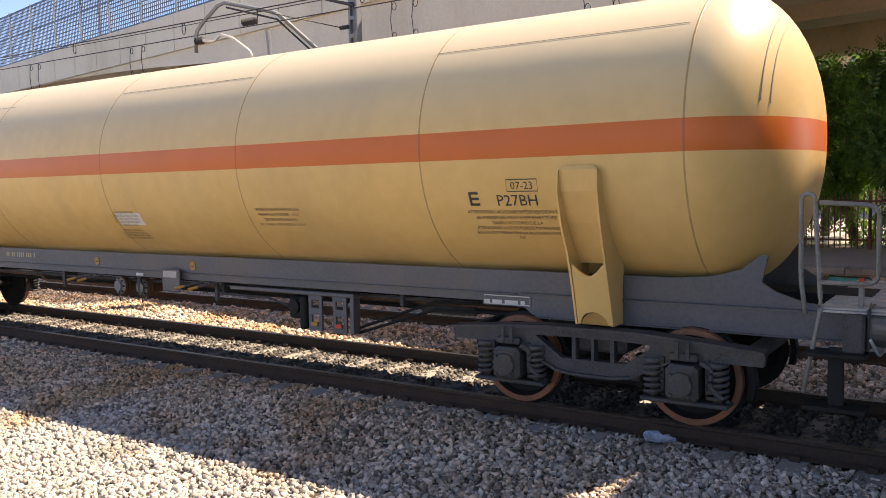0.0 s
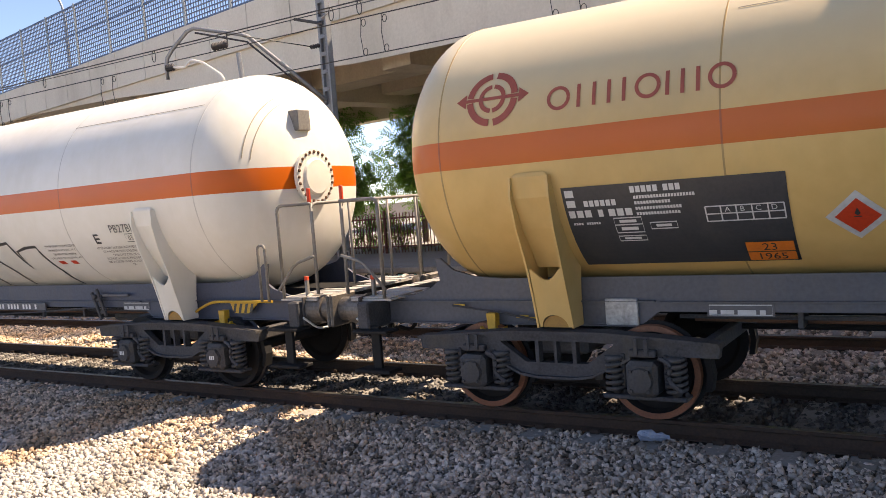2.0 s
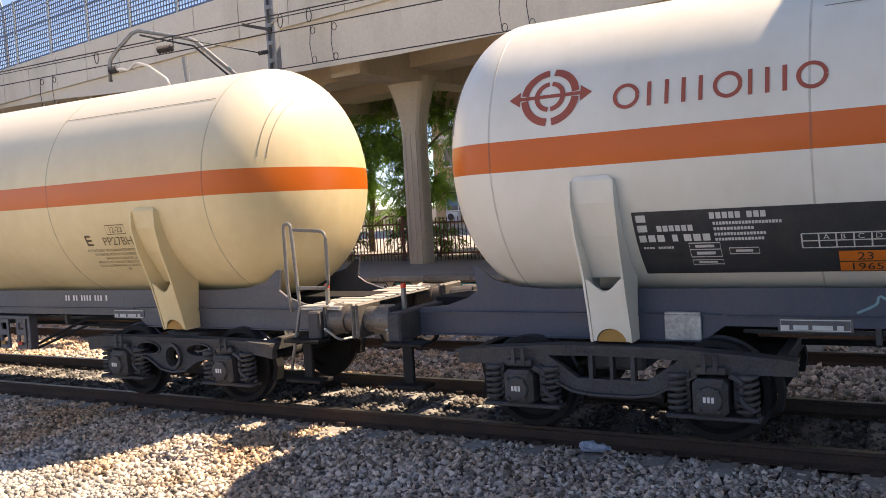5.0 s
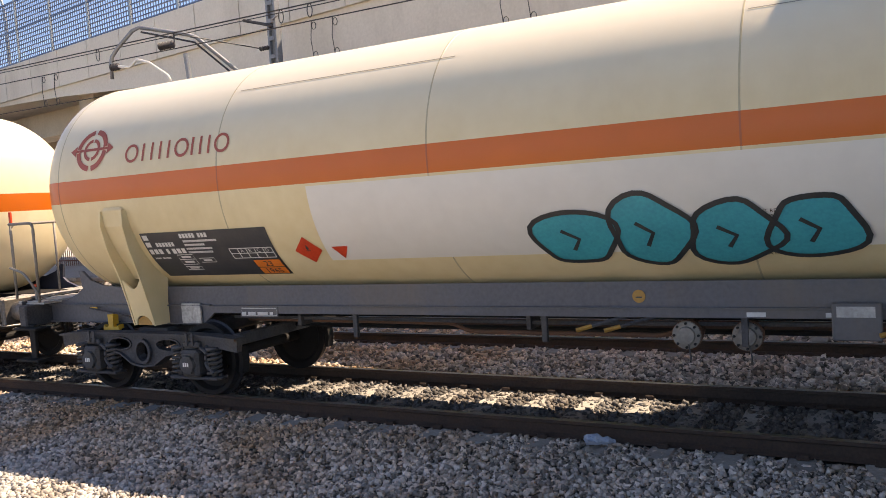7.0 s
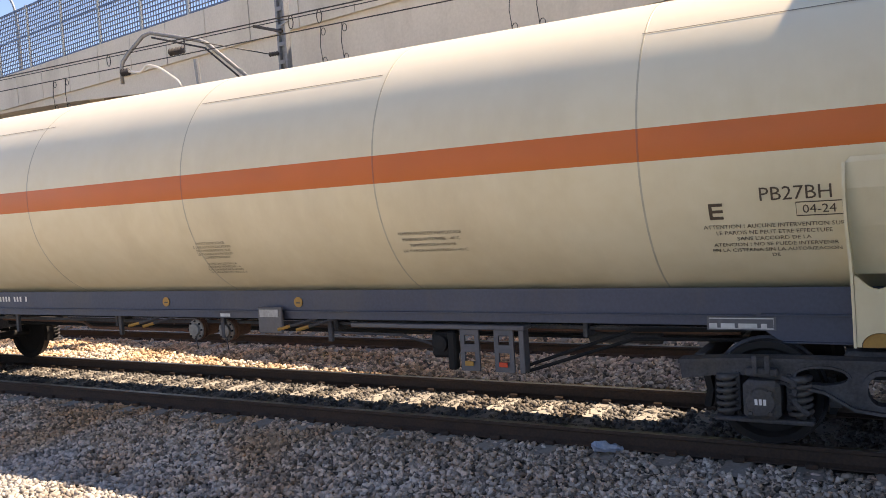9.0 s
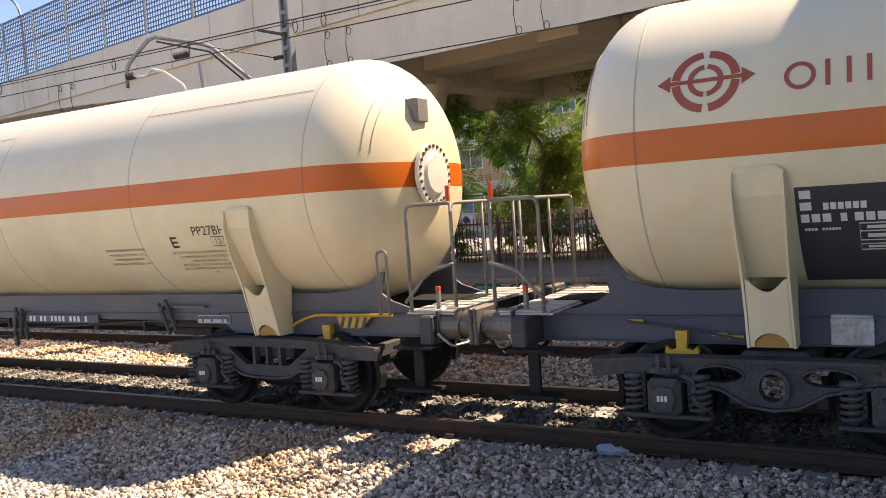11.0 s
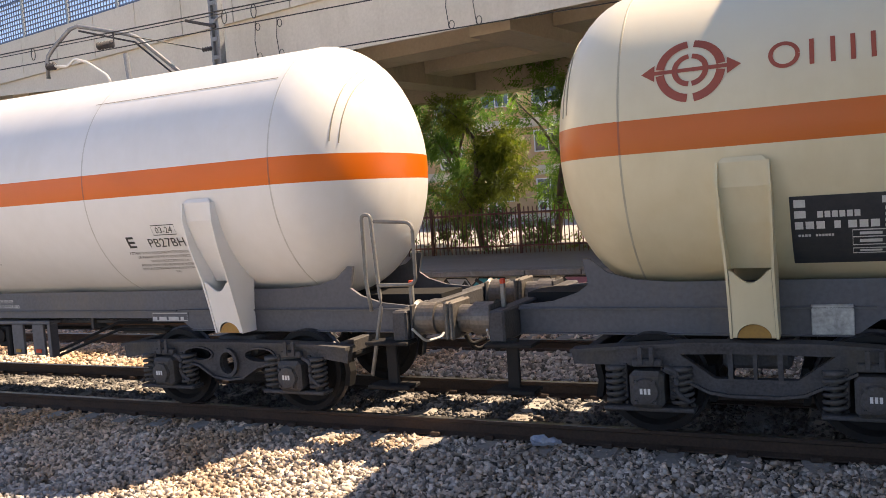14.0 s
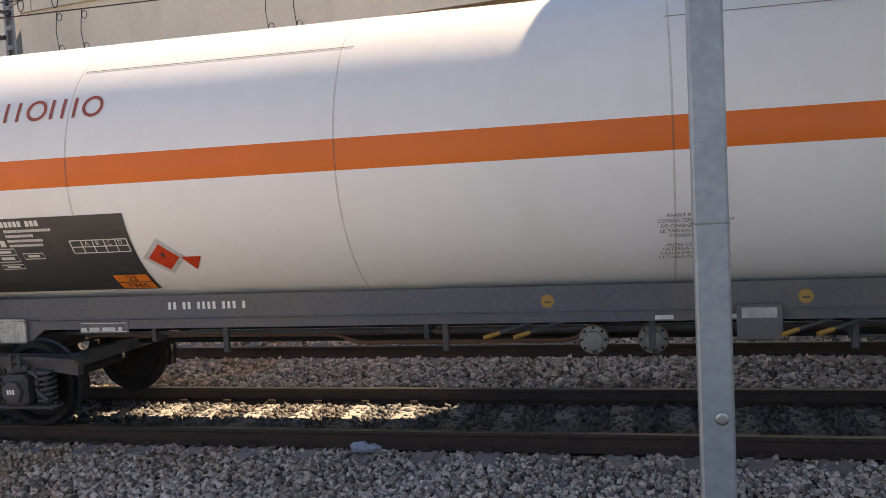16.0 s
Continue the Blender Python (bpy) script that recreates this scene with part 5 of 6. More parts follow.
def build_viaduct():
    root = tagged(new("viaduct"), "beige concrete road viaduct with mesh fence on round-headed piers", "viaduct", kind="structure")
    # fascia
    bm = bmesh.new()
    ss = [-14 + 3 * i for i in range(36)]
    rows = []
    for s in ss:
        b = via_bottom(s)
        rows.append([bm.verts.new(via(s, n, z)) for n, z in ((0.06, b), (0.06, 6.95), (0.16, 6.96), (0.16, 7.35), (0.5, 7.42), (0.5, b + 0.1))])
    for a, c in zip(rows, rows[1:]):
        for i in range(5):
            bm.faces.new((a[i], a[i + 1], c[i + 1], c[i]))
        bm.faces.new((a[5], a[0], c[0], c[5]))
    bmesh.ops.recalc_face_normals(bm, faces=bm.faces)
    part("fascia", bm, M_CONCRETE_PALE, root, "pale weathered concrete fascia")
    # parapet panels with open joints
    for i in range(40):
        s0 = -14.1 + i * 1.95
        bm = via_box(bmesh.new(), s0 + 0.016, s0 + 1.934, -0.05, 0.15, 6.88, 8.08)
        part("parapet_panel", bm, M_CONCRETE_PALE, root)
    # deck slab and far edge
    bm = via_box(bmesh.new(), -14, 90, 0.5, 9.2, 6.9, 7.3)
    part("deck", bm, M_CONCRETE, root)
    bm = via_box(bmesh.new(), -14, 90, 8.5, 9.2, 5.45, 6.895)
    part("edge_beam", bm, M_CONCRETE, root)
    for n in (2.8, 5.8):
        part("girder", via_box(bmesh.new(), -14, 90, n, n + 1.2, 5.9, 6.895), M_CONCRETE, root)
    for s in (-6, 0.4, 6.5, 12.3, 18.5, 25):
        bm = via_box(bmesh.new(), s - 0.5, s + 0.5, 0.9, 8.5, 5.6, 6.88)
        part("cross_beam", bm, M_CONCRETE, root)
    return root


viaduct = build_viaduct()


def build_pier(x, y, w, top):
    """A fluted pier whose head spreads under the deck."""
    bm = bmesh.new()
    n = 16
    rings = []
    for k in range(15):
        t = k / 14
        z = 0.5 + (top - 0.5) * t
        g = max(0.0, (t - 0.72) / 0.28)
        wx = w * (1 + 1.3 * g ** 1.6)
        wy = w * (1 + 0.5 * g ** 1.6)
        ring = []
        for i in range(n):
            a = 2 * math.pi * (i + 0.5) / n
            c, s = math.cos(a), math.sin(a)
            e = 0.5
            ring.append(bm.verts.new((x + wx * 0.5 * math.copysign(abs(c) ** e, c), y + wy * 0.5 * math.copysign(abs(s) ** e, s), z)))
        rings.append(ring)
    for p, q in zip(rings, rings[1:]):
        for i in range(n):
            bm.faces.new((p[i], p[(i + 1) % n], q[(i + 1) % n], q[i]))
    bm.faces.new(rings[-1])
    # vertical ribs on the shaft
    for i in range(3):
        u = (i - 1) * w * 0.28
        box(bm, x + u - 0.04, x + u + 0.04, y - w * 0.52, y - w * 0.46, 0.6, 0.5 + (top - 0.5) * 0.72)
    bmesh.ops.recalc_face_normals(bm, faces=bm.faces)
    ob = part("pier", bm, M_CONCRETE)
    return tagged(ob, "weathered concrete pier with a spreading head under the viaduct", "pier", "viaduct piers", "structure")


for x, y, w, top in ((-0.25, 17.0, 0.84, 6.2), (-11.9, 20.1, 0.6, 5.75), (-1.75, 22.6, 0.8, 5.6), (-18.0, 18.6, 0.9, 6.3), (-24.0, 22.3, 0.6, 6.0), (7.5, 15.9, 0.84, 6.2)):
    build_pier(x, y, w, top)


def pier_paint():
    """The pale painted strip with numerals on the nearest pier."""
    strip = part("painted_strip", boxed(-0.665, -0.46, 16.548, 16.556, 0.75, 2.75), M_PAPER)
    tagged(strip, "pale painted strip with black sprayed numerals on the pier", "painted strip", kind="structure")
    for i, ch in enumerate("1312"):
        bm = bmesh.new()
        for q in text_polys(ch, 0.22, "CENTER"):
            bm.faces.new([bm.verts.new((-0.56 + p[0], 16.543, 2.42 - i * 0.32 + p[1])) for p in q])
        part("numeral", bm, M_TEAL_FADED, strip)


pier_paint()


def build_mesh_fence():
    fence = tagged(new("mesh_fence"), "tall grey-blue wire mesh fence on the viaduct parapet", "fence", kind="structure")
    for i in range(18):
        s = 13 + i * 2.45
        bm = via_box(bmesh.new(), s - 0.035, s + 0.035, -0.02, 0.06, 8.05, 10.32)
        part("post", bm, M_GALV, fence)
    for i in range(17):
        s0 = 13 + i * 2.45
        bm = bmesh.new()
        for j in range(17):
            a = s0 + 0.1 + j * 2.25 / 16
            via_box(bm, a - 0.014, a + 0.014, 0.01, 0.03, 8.1, 10.28)
        for j in range(16):
            z = 8.12 + j * 2.13 / 15
            w = 0.035 if j in (0, 8, 15) else 0.014
            via_box(bm, s0 + 0.06, s0 + 2.4, 0.0, 0.04, z - w, z + w)
        part("mesh_panel", bm, M_BLUE_FENCE, fence)


build_mesh_fence()


# ---- unseen slab overhead, added to block sun and sky on the right ----
def build_shade_slab():
    def slab(bm, corners, z0, z1):
        lo, hi = [[bm.verts.new((x, y, z)) for x, y in corners] for z in (z0, z1)]
        bm.faces.new(lo[::-1])
        bm.faces.new(hi)
        for k in range(4):
            bm.faces.new((lo[k], lo[(k + 1) % 4], hi[(k + 1) % 4], hi[k]))
    bm = bmesh.new()
    slab(bm, [(1.2, -8.0), (16.0, -8.0), (16.0, 11.4), (1.2, 14.0)], 7.0, 7.8)
    slab(bm, [(1.2, -8.0), (1.5, -8.0), (1.5, 13.95), (1.2, 14.0)], 7.8, 8.8)
    tagged(part("overbridge", bm, M_CONCRETE), "unseen concrete slab above the tracks, added for its shade", "bridge", kind="structure")


build_shade_slab()


# ---- catenary ----
def build_mast():
    mast = tagged(new("catenary_mast"), "grey steel catenary mast with short insulated brackets", "catenary mast")
    mast.location = (-12.58, 15.2, 0)
    bm = bmesh.new()
    for sx in (-1, 1):
        box(bm, sx * 0.10 - 0.03, sx * 0.10 + 0.03, -0.09, 0.09, -0.45, 7.9, bevel=0.006)
    box(bm, -0.069, 0.069, 0.0, 0.012, -0.45, 7.9)
    part("post", bm, M_MAST, mast)
    for i in range(20):
        z = -0.3 + i * 0.4
        placed("batten", "batten", lambda: boxed(-0.07, 0.07, -0.095, -0.08, 0, 0.09), M_MAST, mast, pose(0, 0, z))
    part("bracket", tube(bmesh.new(), [(0.05, -0.1, 6.42), (-0.70, -0.2, 6.64)], 0.035), M_BOGIE, mast, "dark steel bracket")
    part("bracket", tube(bmesh.new(), [(0.05, -0.12, 6.55), (0.55, -0.3, 6.62)], 0.018), M_STEEL, mast)
    ins = bmesh.new()
    for i in range(4):
        lathe(ins, [(-0.35 + 0.07 * i, 0.03), (-0.33 + 0.07 * i, 0.055), (-0.30 + 0.07 * i, 0.03)], "x", 10, (0, -0.12, 5.95))
    part("insulator", ins, M_BOGIE, mast, "dark ribbed insulator")
    tube_wire = tube(bmesh.new(), [(-0.3, -0.12, 5.95), (-0.5, -2.1, 6.0)], 0.012)
    part("stay_wire", tube_wire, M_WIRE, mast)


build_mast()


def build_cantilever():
    """The bent arm that holds the wires over the second track, on its own slim mast."""
    arm = tagged(new("catenary_cantilever"), "bent galvanised tube arm with insulators over the second track", "catenary arm")
    y = 13.05
    main = [(-12.63, 15.1, 4.70), (-13.24, 14.6, 5.46), (-13.81, 14.0, 6.21), (-13.96, 13.9, 6.28), (-14.67, 13.2, 6.45), (-14.79, 13.1, 6.38), (-15.26, y, 6.05), (-15.44, y, 5.90), (-15.50, y, 5.75), (-15.50, y, 5.42)]
    part("arm", tube(bmesh.new(), main, 0.045, 10), M_MAST, arm, "bent galvanised arm", smooth=True)
    part("arm_brace", tube(bmesh.new(), [(-12.68, 15.08, 4.60), (-13.84, 13.98, 6.10), (-14.62, 13.18, 6.34)], 0.022, 8), M_BOGIE, arm, smooth=True)
    steady = [(-15.36, y, 5.68), (-14.9, y, 5.6), (-14.68, y, 5.74), (-14.3, y, 5.62), (-13.77, y, 5.28), (-13.69, y, 5.12)]
    part("steady_arm", tube(bmesh.new(), arc_points(steady, 0.06), 0.028, 8), M_AC, arm, "pale steady arm", smooth=True)
    part("drop_post", tube(bmesh.new(), [(-13.23, y + 0.02, 5.66), (-13.16, y + 0.02, 4.9)], 0.05, 8), M_MAST, arm)
    for cx, cz, n in ((-13.75, 5.90, 5), (-15.3, 5.67, 3)):
        bm = bmesh.new()
        for i in range(n):
            lathe(bm, [(0.09 * i, 0.03), (0.09 * i + 0.03, 0.085), (0.09 * i + 0.06, 0.03)], "x", 12, (cx - 0.2, y, cz))
        part("insulator", bm, M_BOGIE, arm, "dark ribbed insulator")
    part("hanger", tube(bmesh.new(), [(-13.5, y, 6.12), (-13.5, y, 5.92), (-13.9, y, 5.92)], 0.02), M_BOGIE, arm)


build_cantilever()


def build_wires():
    y = 13.05
    for z, r in ((6.13, 0.014), (6.07, 0.010), (5.80, 0.012), (5.08, 0.011)):
        wire = part("overhead_wire", tube(bmesh.new(), [(-150, y, z), (80, y, z)], r, 6), M_WIRE)
        tagged(wire, "thin dark overhead line along the track", "wire", "overhead wires")
    n = 0
    for x in (-26.5, -26.1, -22.3, -21.9, -17.9, -17.45, -9.88, -9.38, -5.9, -5.4):
        bm = tube(bmesh.new(), [(x, y, 5.80), (x - 0.04, y, 5.45), (x, y, 5.10)], 0.009, 6)
        for zz in (5.70, 5.15):
            tube(bm, [(x + 0.05 + 0.05 * math.cos(a), y, zz + 0.07 * math.sin(a)) for a in [k * math.pi / 5 for k in range(11)]], 0.008, 5)
        tagged(part("dropper", bm, M_WIRE), "thin wire dropper with looped ends", "dropper", "wire droppers")
    for x in (-20.2, -15.9, -10.6, -9.9, -4.5):
        bm = tube(bmesh.new(), [(x + 0.06 * math.cos(a), y, 6.0 + 0.13 * math.sin(a)) for a in [k * math.pi / 6 for k in range(13)]], 0.010, 5)
        tagged(part("wire_loop", bm, M_WIRE), "small loop of dark wire on the overhead line", "wire loop", "wire loops")


build_wires()


def build_street_lamp():
    lamp = tagged(new("street_lamp"), "slim curved street lamp on the viaduct", "street lamp")
    x, y = -29.5, 20.2
    pts = [(x, y, 7.4), (x, y, 10.2), (x - 0.15, y, 10.9), (x - 0.6, y, 11.35), (x - 1.3, y, 11.5)]
    part("pole", tube(bmesh.new(), arc_points(pts, 0.3), 0.05, 8), M_GALV, lamp, smooth=True)
    part("lantern", boxed(x - 2.0, x - 1.25, y - 0.12, y + 0.12, 11.45, 11.58, bevel=0.04), M_AC, lamp, "flat pale lantern head")


build_street_lamp()


# ---- platform, fence, building ----
def build_platform():
    bm = boxed(-90, 60, 16.35, 60, -0.5, 0.66)
    ob = tagged(part("pavement", bm, M_PLATFORM), "grey paved platform across the tracks", "platform", kind="structure")
    for i in range(34):
        x = -30 + i * 1.2
        placed("coping_slab", "coping_slab", lambda: boxed(0.006, 1.194, 16.2, 16.75, 0.56, 0.68, bevel=0.012), M_SLEEPER, ob, pose(x, 0, 0))
    wall = part("platform_wall", boxed(-90, 60, 16.28, 16.345, -0.5, 0.555), M_WALL_PALE, None)
    tagged(wall, "platform edge wall sprayed with pink and teal graffiti", "wall", kind="structure")
    # sprayed letters along the wall
    rng = random.Random(4)
    x = -16.0
    k = 0
    while x < 5:
        w = rng.uniform(0.6, 1.1)
        m = (M_PINK, M_TEAL, M_WALL_PALE, M_PINK, M_PAPER)[k % 5] if x > -7 else (M_PAPER, M_TEAL, M_PAPER, M_TEAL)[k % 4]
        body = [(x, 0.02), (x + w * 0.9, 0.0), (x + w, 0.3), (x + w * 0.8, 0.52), (x + w * 0.2, 0.53), (x - 0.05, 0.3)]
        y = 16.274 - 0.002 * (k % 2)
        bm = bmesh.new()
        bm.faces.new([bm.verts.new((u, y, v)) for u, v in body])
        part("graffiti", bm, m, wall, "sprayed graffiti letter")
        bm = bmesh.new()
        line = [(x + 0.1, 0.5), (x + w * 0.5, 0.08 + 0.2 * rng.random()), (x + w * 0.75, 0.45), (x + w * 1.05, 0.1)]
        for q in ribbon(line, 0.075) + ribbon(body, 0.03, True):
            bm.faces.new([bm.verts.new((u, y - 0.004, v)) for u, v in q])
        part("graffiti_outline", bm, M_INK, wall)
        x += w * 0.95
        k += 1


build_platform()


def build_fence():
    fence = tagged(new("iron_fence"), "rusty red iron picket fence along the platform", "fence", kind="structure")
    y = 20.9
    for z in (0.85, 1.72):
        part("fence_rail", boxed(-40, 12, y - 0.02, y + 0.02, z, z + 0.045), M_FENCE_RED, fence)
    i = 0
    for i in range(210):
        x = -20 + i * 0.12
        placed("picket", "picket", lambda: boxed(-0.013, 0.013, -0.035, -0.021, 0.68, 1.90), M_FENCE_RED, fence, pose(x, y, 0))
    for i in range(13):
        placed("fence_post", "fence_post", lambda: boxed(-0.035, 0.035, -0.02, 0.05, 0.66, 1.98, bevel=0.006), M_FENCE_RED, fence, pose(-26 + i * 2.6, y + 0.03, 0))
    bm = bmesh.new()
    for i in range(165):
        x = -39.9 + i * 0.12
        box(bm, x - 0.013, x + 0.013, y - 0.035, y - 0.021, 0.68, 1.90)
    tagged(part("far_pickets", bm, M_FENCE_RED, fence), kind="stuff")


build_fence()


def build_building():
    house = tagged(new("apartment_building"), "ochre and cream apartment block with windows and air conditioners", "building")
    y0, x0, x1 = 46.0, -26.0, 18.0
    part("wall", boxed(x0, x1, y0, y0 + 10, 0.6, 16.2), M_WALL_ORANGE, house)
    for f in range(6):
        z = 0.7 + f * 2.75
        part("band", boxed(x0 - 0.05, x1 + 0.05, y0 - 0.06, y0 - 0.003, z - 0.25, z + 0.28), M_WALL_PALE, house, "cream string course")
    part("roof", boxed(x0 - 0.3, x1 + 0.3, y0 - 0.3, y0 + 10.3, 16.2, 16.6), M_WALL_PALE, house)
    n = 0
    for f in range(5):
        z = 0.7 + f * 2.75 + 1.05
        for i in range(14):
            x = x0 + 1.6 + i * 3.1
            win = placed("window", "house_window", lambda: plate([(-0.85, 0), (0.85, 0), (0.85, 1.25), (-0.85, 1.25)], [[(-0.78, 0.07), (-0.03, 0.07), (-0.03, 1.18), (-0.78, 1.18)], [(0.03, 0.07), (0.78, 0.07), (0.78, 1.18), (0.03, 1.18)]], -0.05, 0.0), M_AC, house, pose(x, y0 - 0.003, z))
            placed("pane", "house_pane", lambda: boxed(-0.8, 0.8, -0.025, -0.01, 0.05, 1.2), M_GLASS, win, pose(0, 0, 0))
            if (i * 5 + f * 3) % 4 == 0:
                placed("blind", "house_blind", lambda: boxed(-0.78, -0.02, -0.045, -0.03, 0.35, 1.18), M_BLUE_AWNING, win, pose(0, 0, 0), "blue roller blind")
            if (i + f) % 3 != 1:
                ac = placed("air_conditioner", "house_ac", lambda: boxed(-0.42, 0.42, -0.36, -0.01, -0.62, -0.04, bevel=0.03), M_AC, house, pose(x - 0.3 + 0.2 * (f % 2), y0 - 0.003, z), "white air conditioner box")
                placed("fan_grille", "house_ac_fan", lambda: lathe(bmesh.new(), [(-0.375, 0.2), (-0.365, 0.22)], "y", 16, (-0.1, 0, -0.33)), M_BOGIE, ac, pose(0, 0, 0))


build_building()


# ---- trees ----
def tube_tapered(bm, a, b, ra, rb, n=7):
    a, b = Vector(a), Vector(b)
    d = (b - a).normalized()
    u = d.orthogonal().normalized()
    v = d.cross(u)
    rings = [[bm.verts.new(p + r * (math.cos(2 * math.pi * k / n) * u + math.sin(2 * math.pi * k / n) * v)) for k in range(n)] for p, r in ((a, ra), (b, rb))]
    for k in range(n):
        bm.faces.new((rings[0][k], rings[0][(k + 1) % n], rings[1][(k + 1) % n], rings[1][k]))


def leaf_mesh(name, centres, radii, count, size, seed, material, parent, label="", slim=0.42):
    """Pinnate sprays of small pointed leaves gathered in clumps."""
    rs = np.random.RandomState(seed)
    pick = rs.randint(0, len(centres), count)
    c = np.array(centres)[pick]
    r = np.array(radii)[pick][:, None]
    d = rs.normal(size=(count, 3))
    d /= np.linalg.norm(d, axis=1)[:, None]
    base = c + d * r * rs.uniform(0.35, 1.0, (count, 1)) ** 0.7 * np.array([1, 1, 0.75])
    out = d * 0.7 + rs.normal(size=(count, 3)) * 0.6 + np.array([0, 0, -0.35])
    out /= np.linalg.norm(out, axis=1)[:, None]
    side = np.cross(out, rs.normal(size=(count, 3)))
    side /= np.linalg.norm(side, axis=1)[:, None]
    verts, faces = [], []
    ln = size * rs.uniform(0.6, 1.4, (count, 1))
    nrm = np.cross(out, side)
    k = 0
    for j in range(5):
        # leaflets up both sides of a stalk
        st = base + out * ln * (0.5 * j)
        for sg in (-1, 1):
            dirn = side * sg * 0.85 + out * 0.5 - np.array([0, 0, 0.25])
            tip = st + dirn * ln * (0.9 - 0.08 * j)
            mid = st + dirn * ln * 0.4
            w = out * ln * slim * 0.5
            verts += [st, mid + w + nrm * ln * 0.05, tip, mid - w]
            k += 1
    v = np.stack(verts, 1).reshape(-1, 3)
    f = np.arange(len(v)).reshape(-1, 4)
    me = bpy.data.meshes.new(name)
    me.from_pydata(v.tolist(), [], f.tolist())
    return link(name, me, material, parent, label)


def build_tree(x, y, h, spread, seed, leaf, n_leaves=520, trunk=0.13, low=0.35):
    rng = random.Random(seed)
    tree = tagged(new("tree"), "leafy green roadside tree behind the fence", "tree", "trees behind the platform")
    z0 = 0.62
    bm = bmesh.new()
    p = Vector((x, y, z0))
    pts = [p]
    for i in range(5):
        p = p + Vector((rng.uniform(-0.18, 0.18), rng.uniform(-0.12, 0.12), h * 0.15))
        pts.append(p)
    for i, (a, b) in enumerate(zip(pts, pts[1:])):
        tube_tapered(bm, a, b, trunk * (1 - i * 0.13), trunk * (1 - (i + 1) * 0.13))
    centres, radii = [], []
    for i in range(13):
        s = pts[1 + i % 5]
        a = rng.uniform(0, 2 * math.pi)
        ln = spread * rng.uniform(0.45, 1.0)
        up = h * rng.uniform(0.05, 0.38)
        e = s + Vector((math.cos(a) * ln, math.sin(a) * ln * 0.7, up))
        e.z = min(e.z, z0 + h)
        m = s.lerp(e, 0.5) + Vector((0, 0, 0.12 * ln))
        tube_tapered(bm, s, m, trunk * 0.45, trunk * 0.28, 5)
        tube_tapered(bm, m, e, trunk * 0.28, trunk * 0.1, 5)
        if e.z > z0 + h * low:
            centres.append(tuple(e))
            radii.append(spread * rng.uniform(0.28, 0.48))
        centres.append(tuple(m))
        radii.append(spread * rng.uniform(0.2, 0.36))
    part("trunk", bm, M_BARK, tree, "brown trunk with bare limbs", smooth=True)
    leaf_mesh("crown", centres, radii, n_leaves, 0.155, seed, leaf, tree, "uneven crown of pinnate leaves")


TREES = [(-17.5, 24.5, 6.0, 2.1, M_LEAF), (-14.6, 23.6, 5.4, 1.9, M_LEAF), (-12.0, 25.2, 6.5, 2.2, M_LEAF_DARK), (-10.4, 23.0, 4.6, 1.6, M_LEAF_YELLOW), (-8.2, 23.8, 5.8, 2.2, M_LEAF), (-6.0, 22.6, 5.2, 1.8, M_LEAF),
         (-4.3, 24.0, 5.3, 1.9, M_LEAF_DARK), (-3.1, 21.9, 4.4, 1.5, M_LEAF), (-1.9, 20.2, 4.3, 1.15, M_LEAF_DARK), (-0.4, 24.5, 2.6, 0.9, M_LEAF_YELLOW), (3.0, 22.6, 4.6, 1.3, M_LEAF), (-20.8, 23.6, 5.6, 2.0, M_LEAF_DARK), (-24.5, 24.5, 6.2, 2.2, M_LEAF), (5.2, 23.5, 5.5, 2.0, M_LEAF_DARK)]
for i, (x, y, h, spread, leaf) in enumerate(TREES):
    build_tree(x, y + (1.5 if y > 22 else 0.6), h, spread, 11 + i, leaf, 1350 if i not in (9, 10) else 700)


def build_bushes():
    rng = random.Random(8)
    for i in range(19):
        x = -22 + i * 1.6 + rng.uniform(-0.4, 0.4)
        bush = tagged(new("bush"), "low scrubby bush behind the iron fence", "bush", "bushes along the fence")
        y = 21.8 + rng.uniform(0, 0.9)
        h = rng.uniform(0.5, 1.2)
        for k in range(5):
            bm = bmesh.new()
            tube_tapered(bm, (x, y, 0.62), (x + rng.uniform(-0.5, 0.5), y + rng.uniform(-0.3, 0.3), 0.66 + h), 0.02, 0.008, 5)
            part("stem", bm, M_BARK, bush)
        cs = [(x + rng.uniform(-0.6, 0.6), y + rng.uniform(-0.3, 0.3), 0.7 + h * rng.uniform(0.3, 1.0)) for k in range(6)]
        leaf_mesh("foliage", cs, [0.42] * 6, 170, 0.12, 60 + i, (M_LEAF, M_LEAF_YELLOW, M_LEAF_DARK)[i % 3], bush)


build_bushes()

# ---- near post ----
def build_post():
    post = tagged(new("steel_post"), "galvanised steel box post beside the track", "post")
    post.location = (0.304, 4.2, 0)
    part("shaft", boxed(-0.08, 0.08, -0.08, 0.08, -0.5, 5.9, bevel=0.012), M_GALV, post)
    part("bolt", lathe(bmesh.new(), [(-0.094, 0.02), (-0.09, 0.032), (-0.081, 0.034)], "y", 14, (0.02, 0, 1.14)), M_STEEL, post, "round bolt head")
    part("strap", boxed(-0.083, 0.083, -0.083, 0.083, 2.065, 2.073), M_GREY, post, "thin dark strap round the post")
    part("foot_plate", boxed(-0.18, 0.18, -0.18, 0.18, -0.52, -0.47, bevel=0.01), M_GALV, post)


build_post()

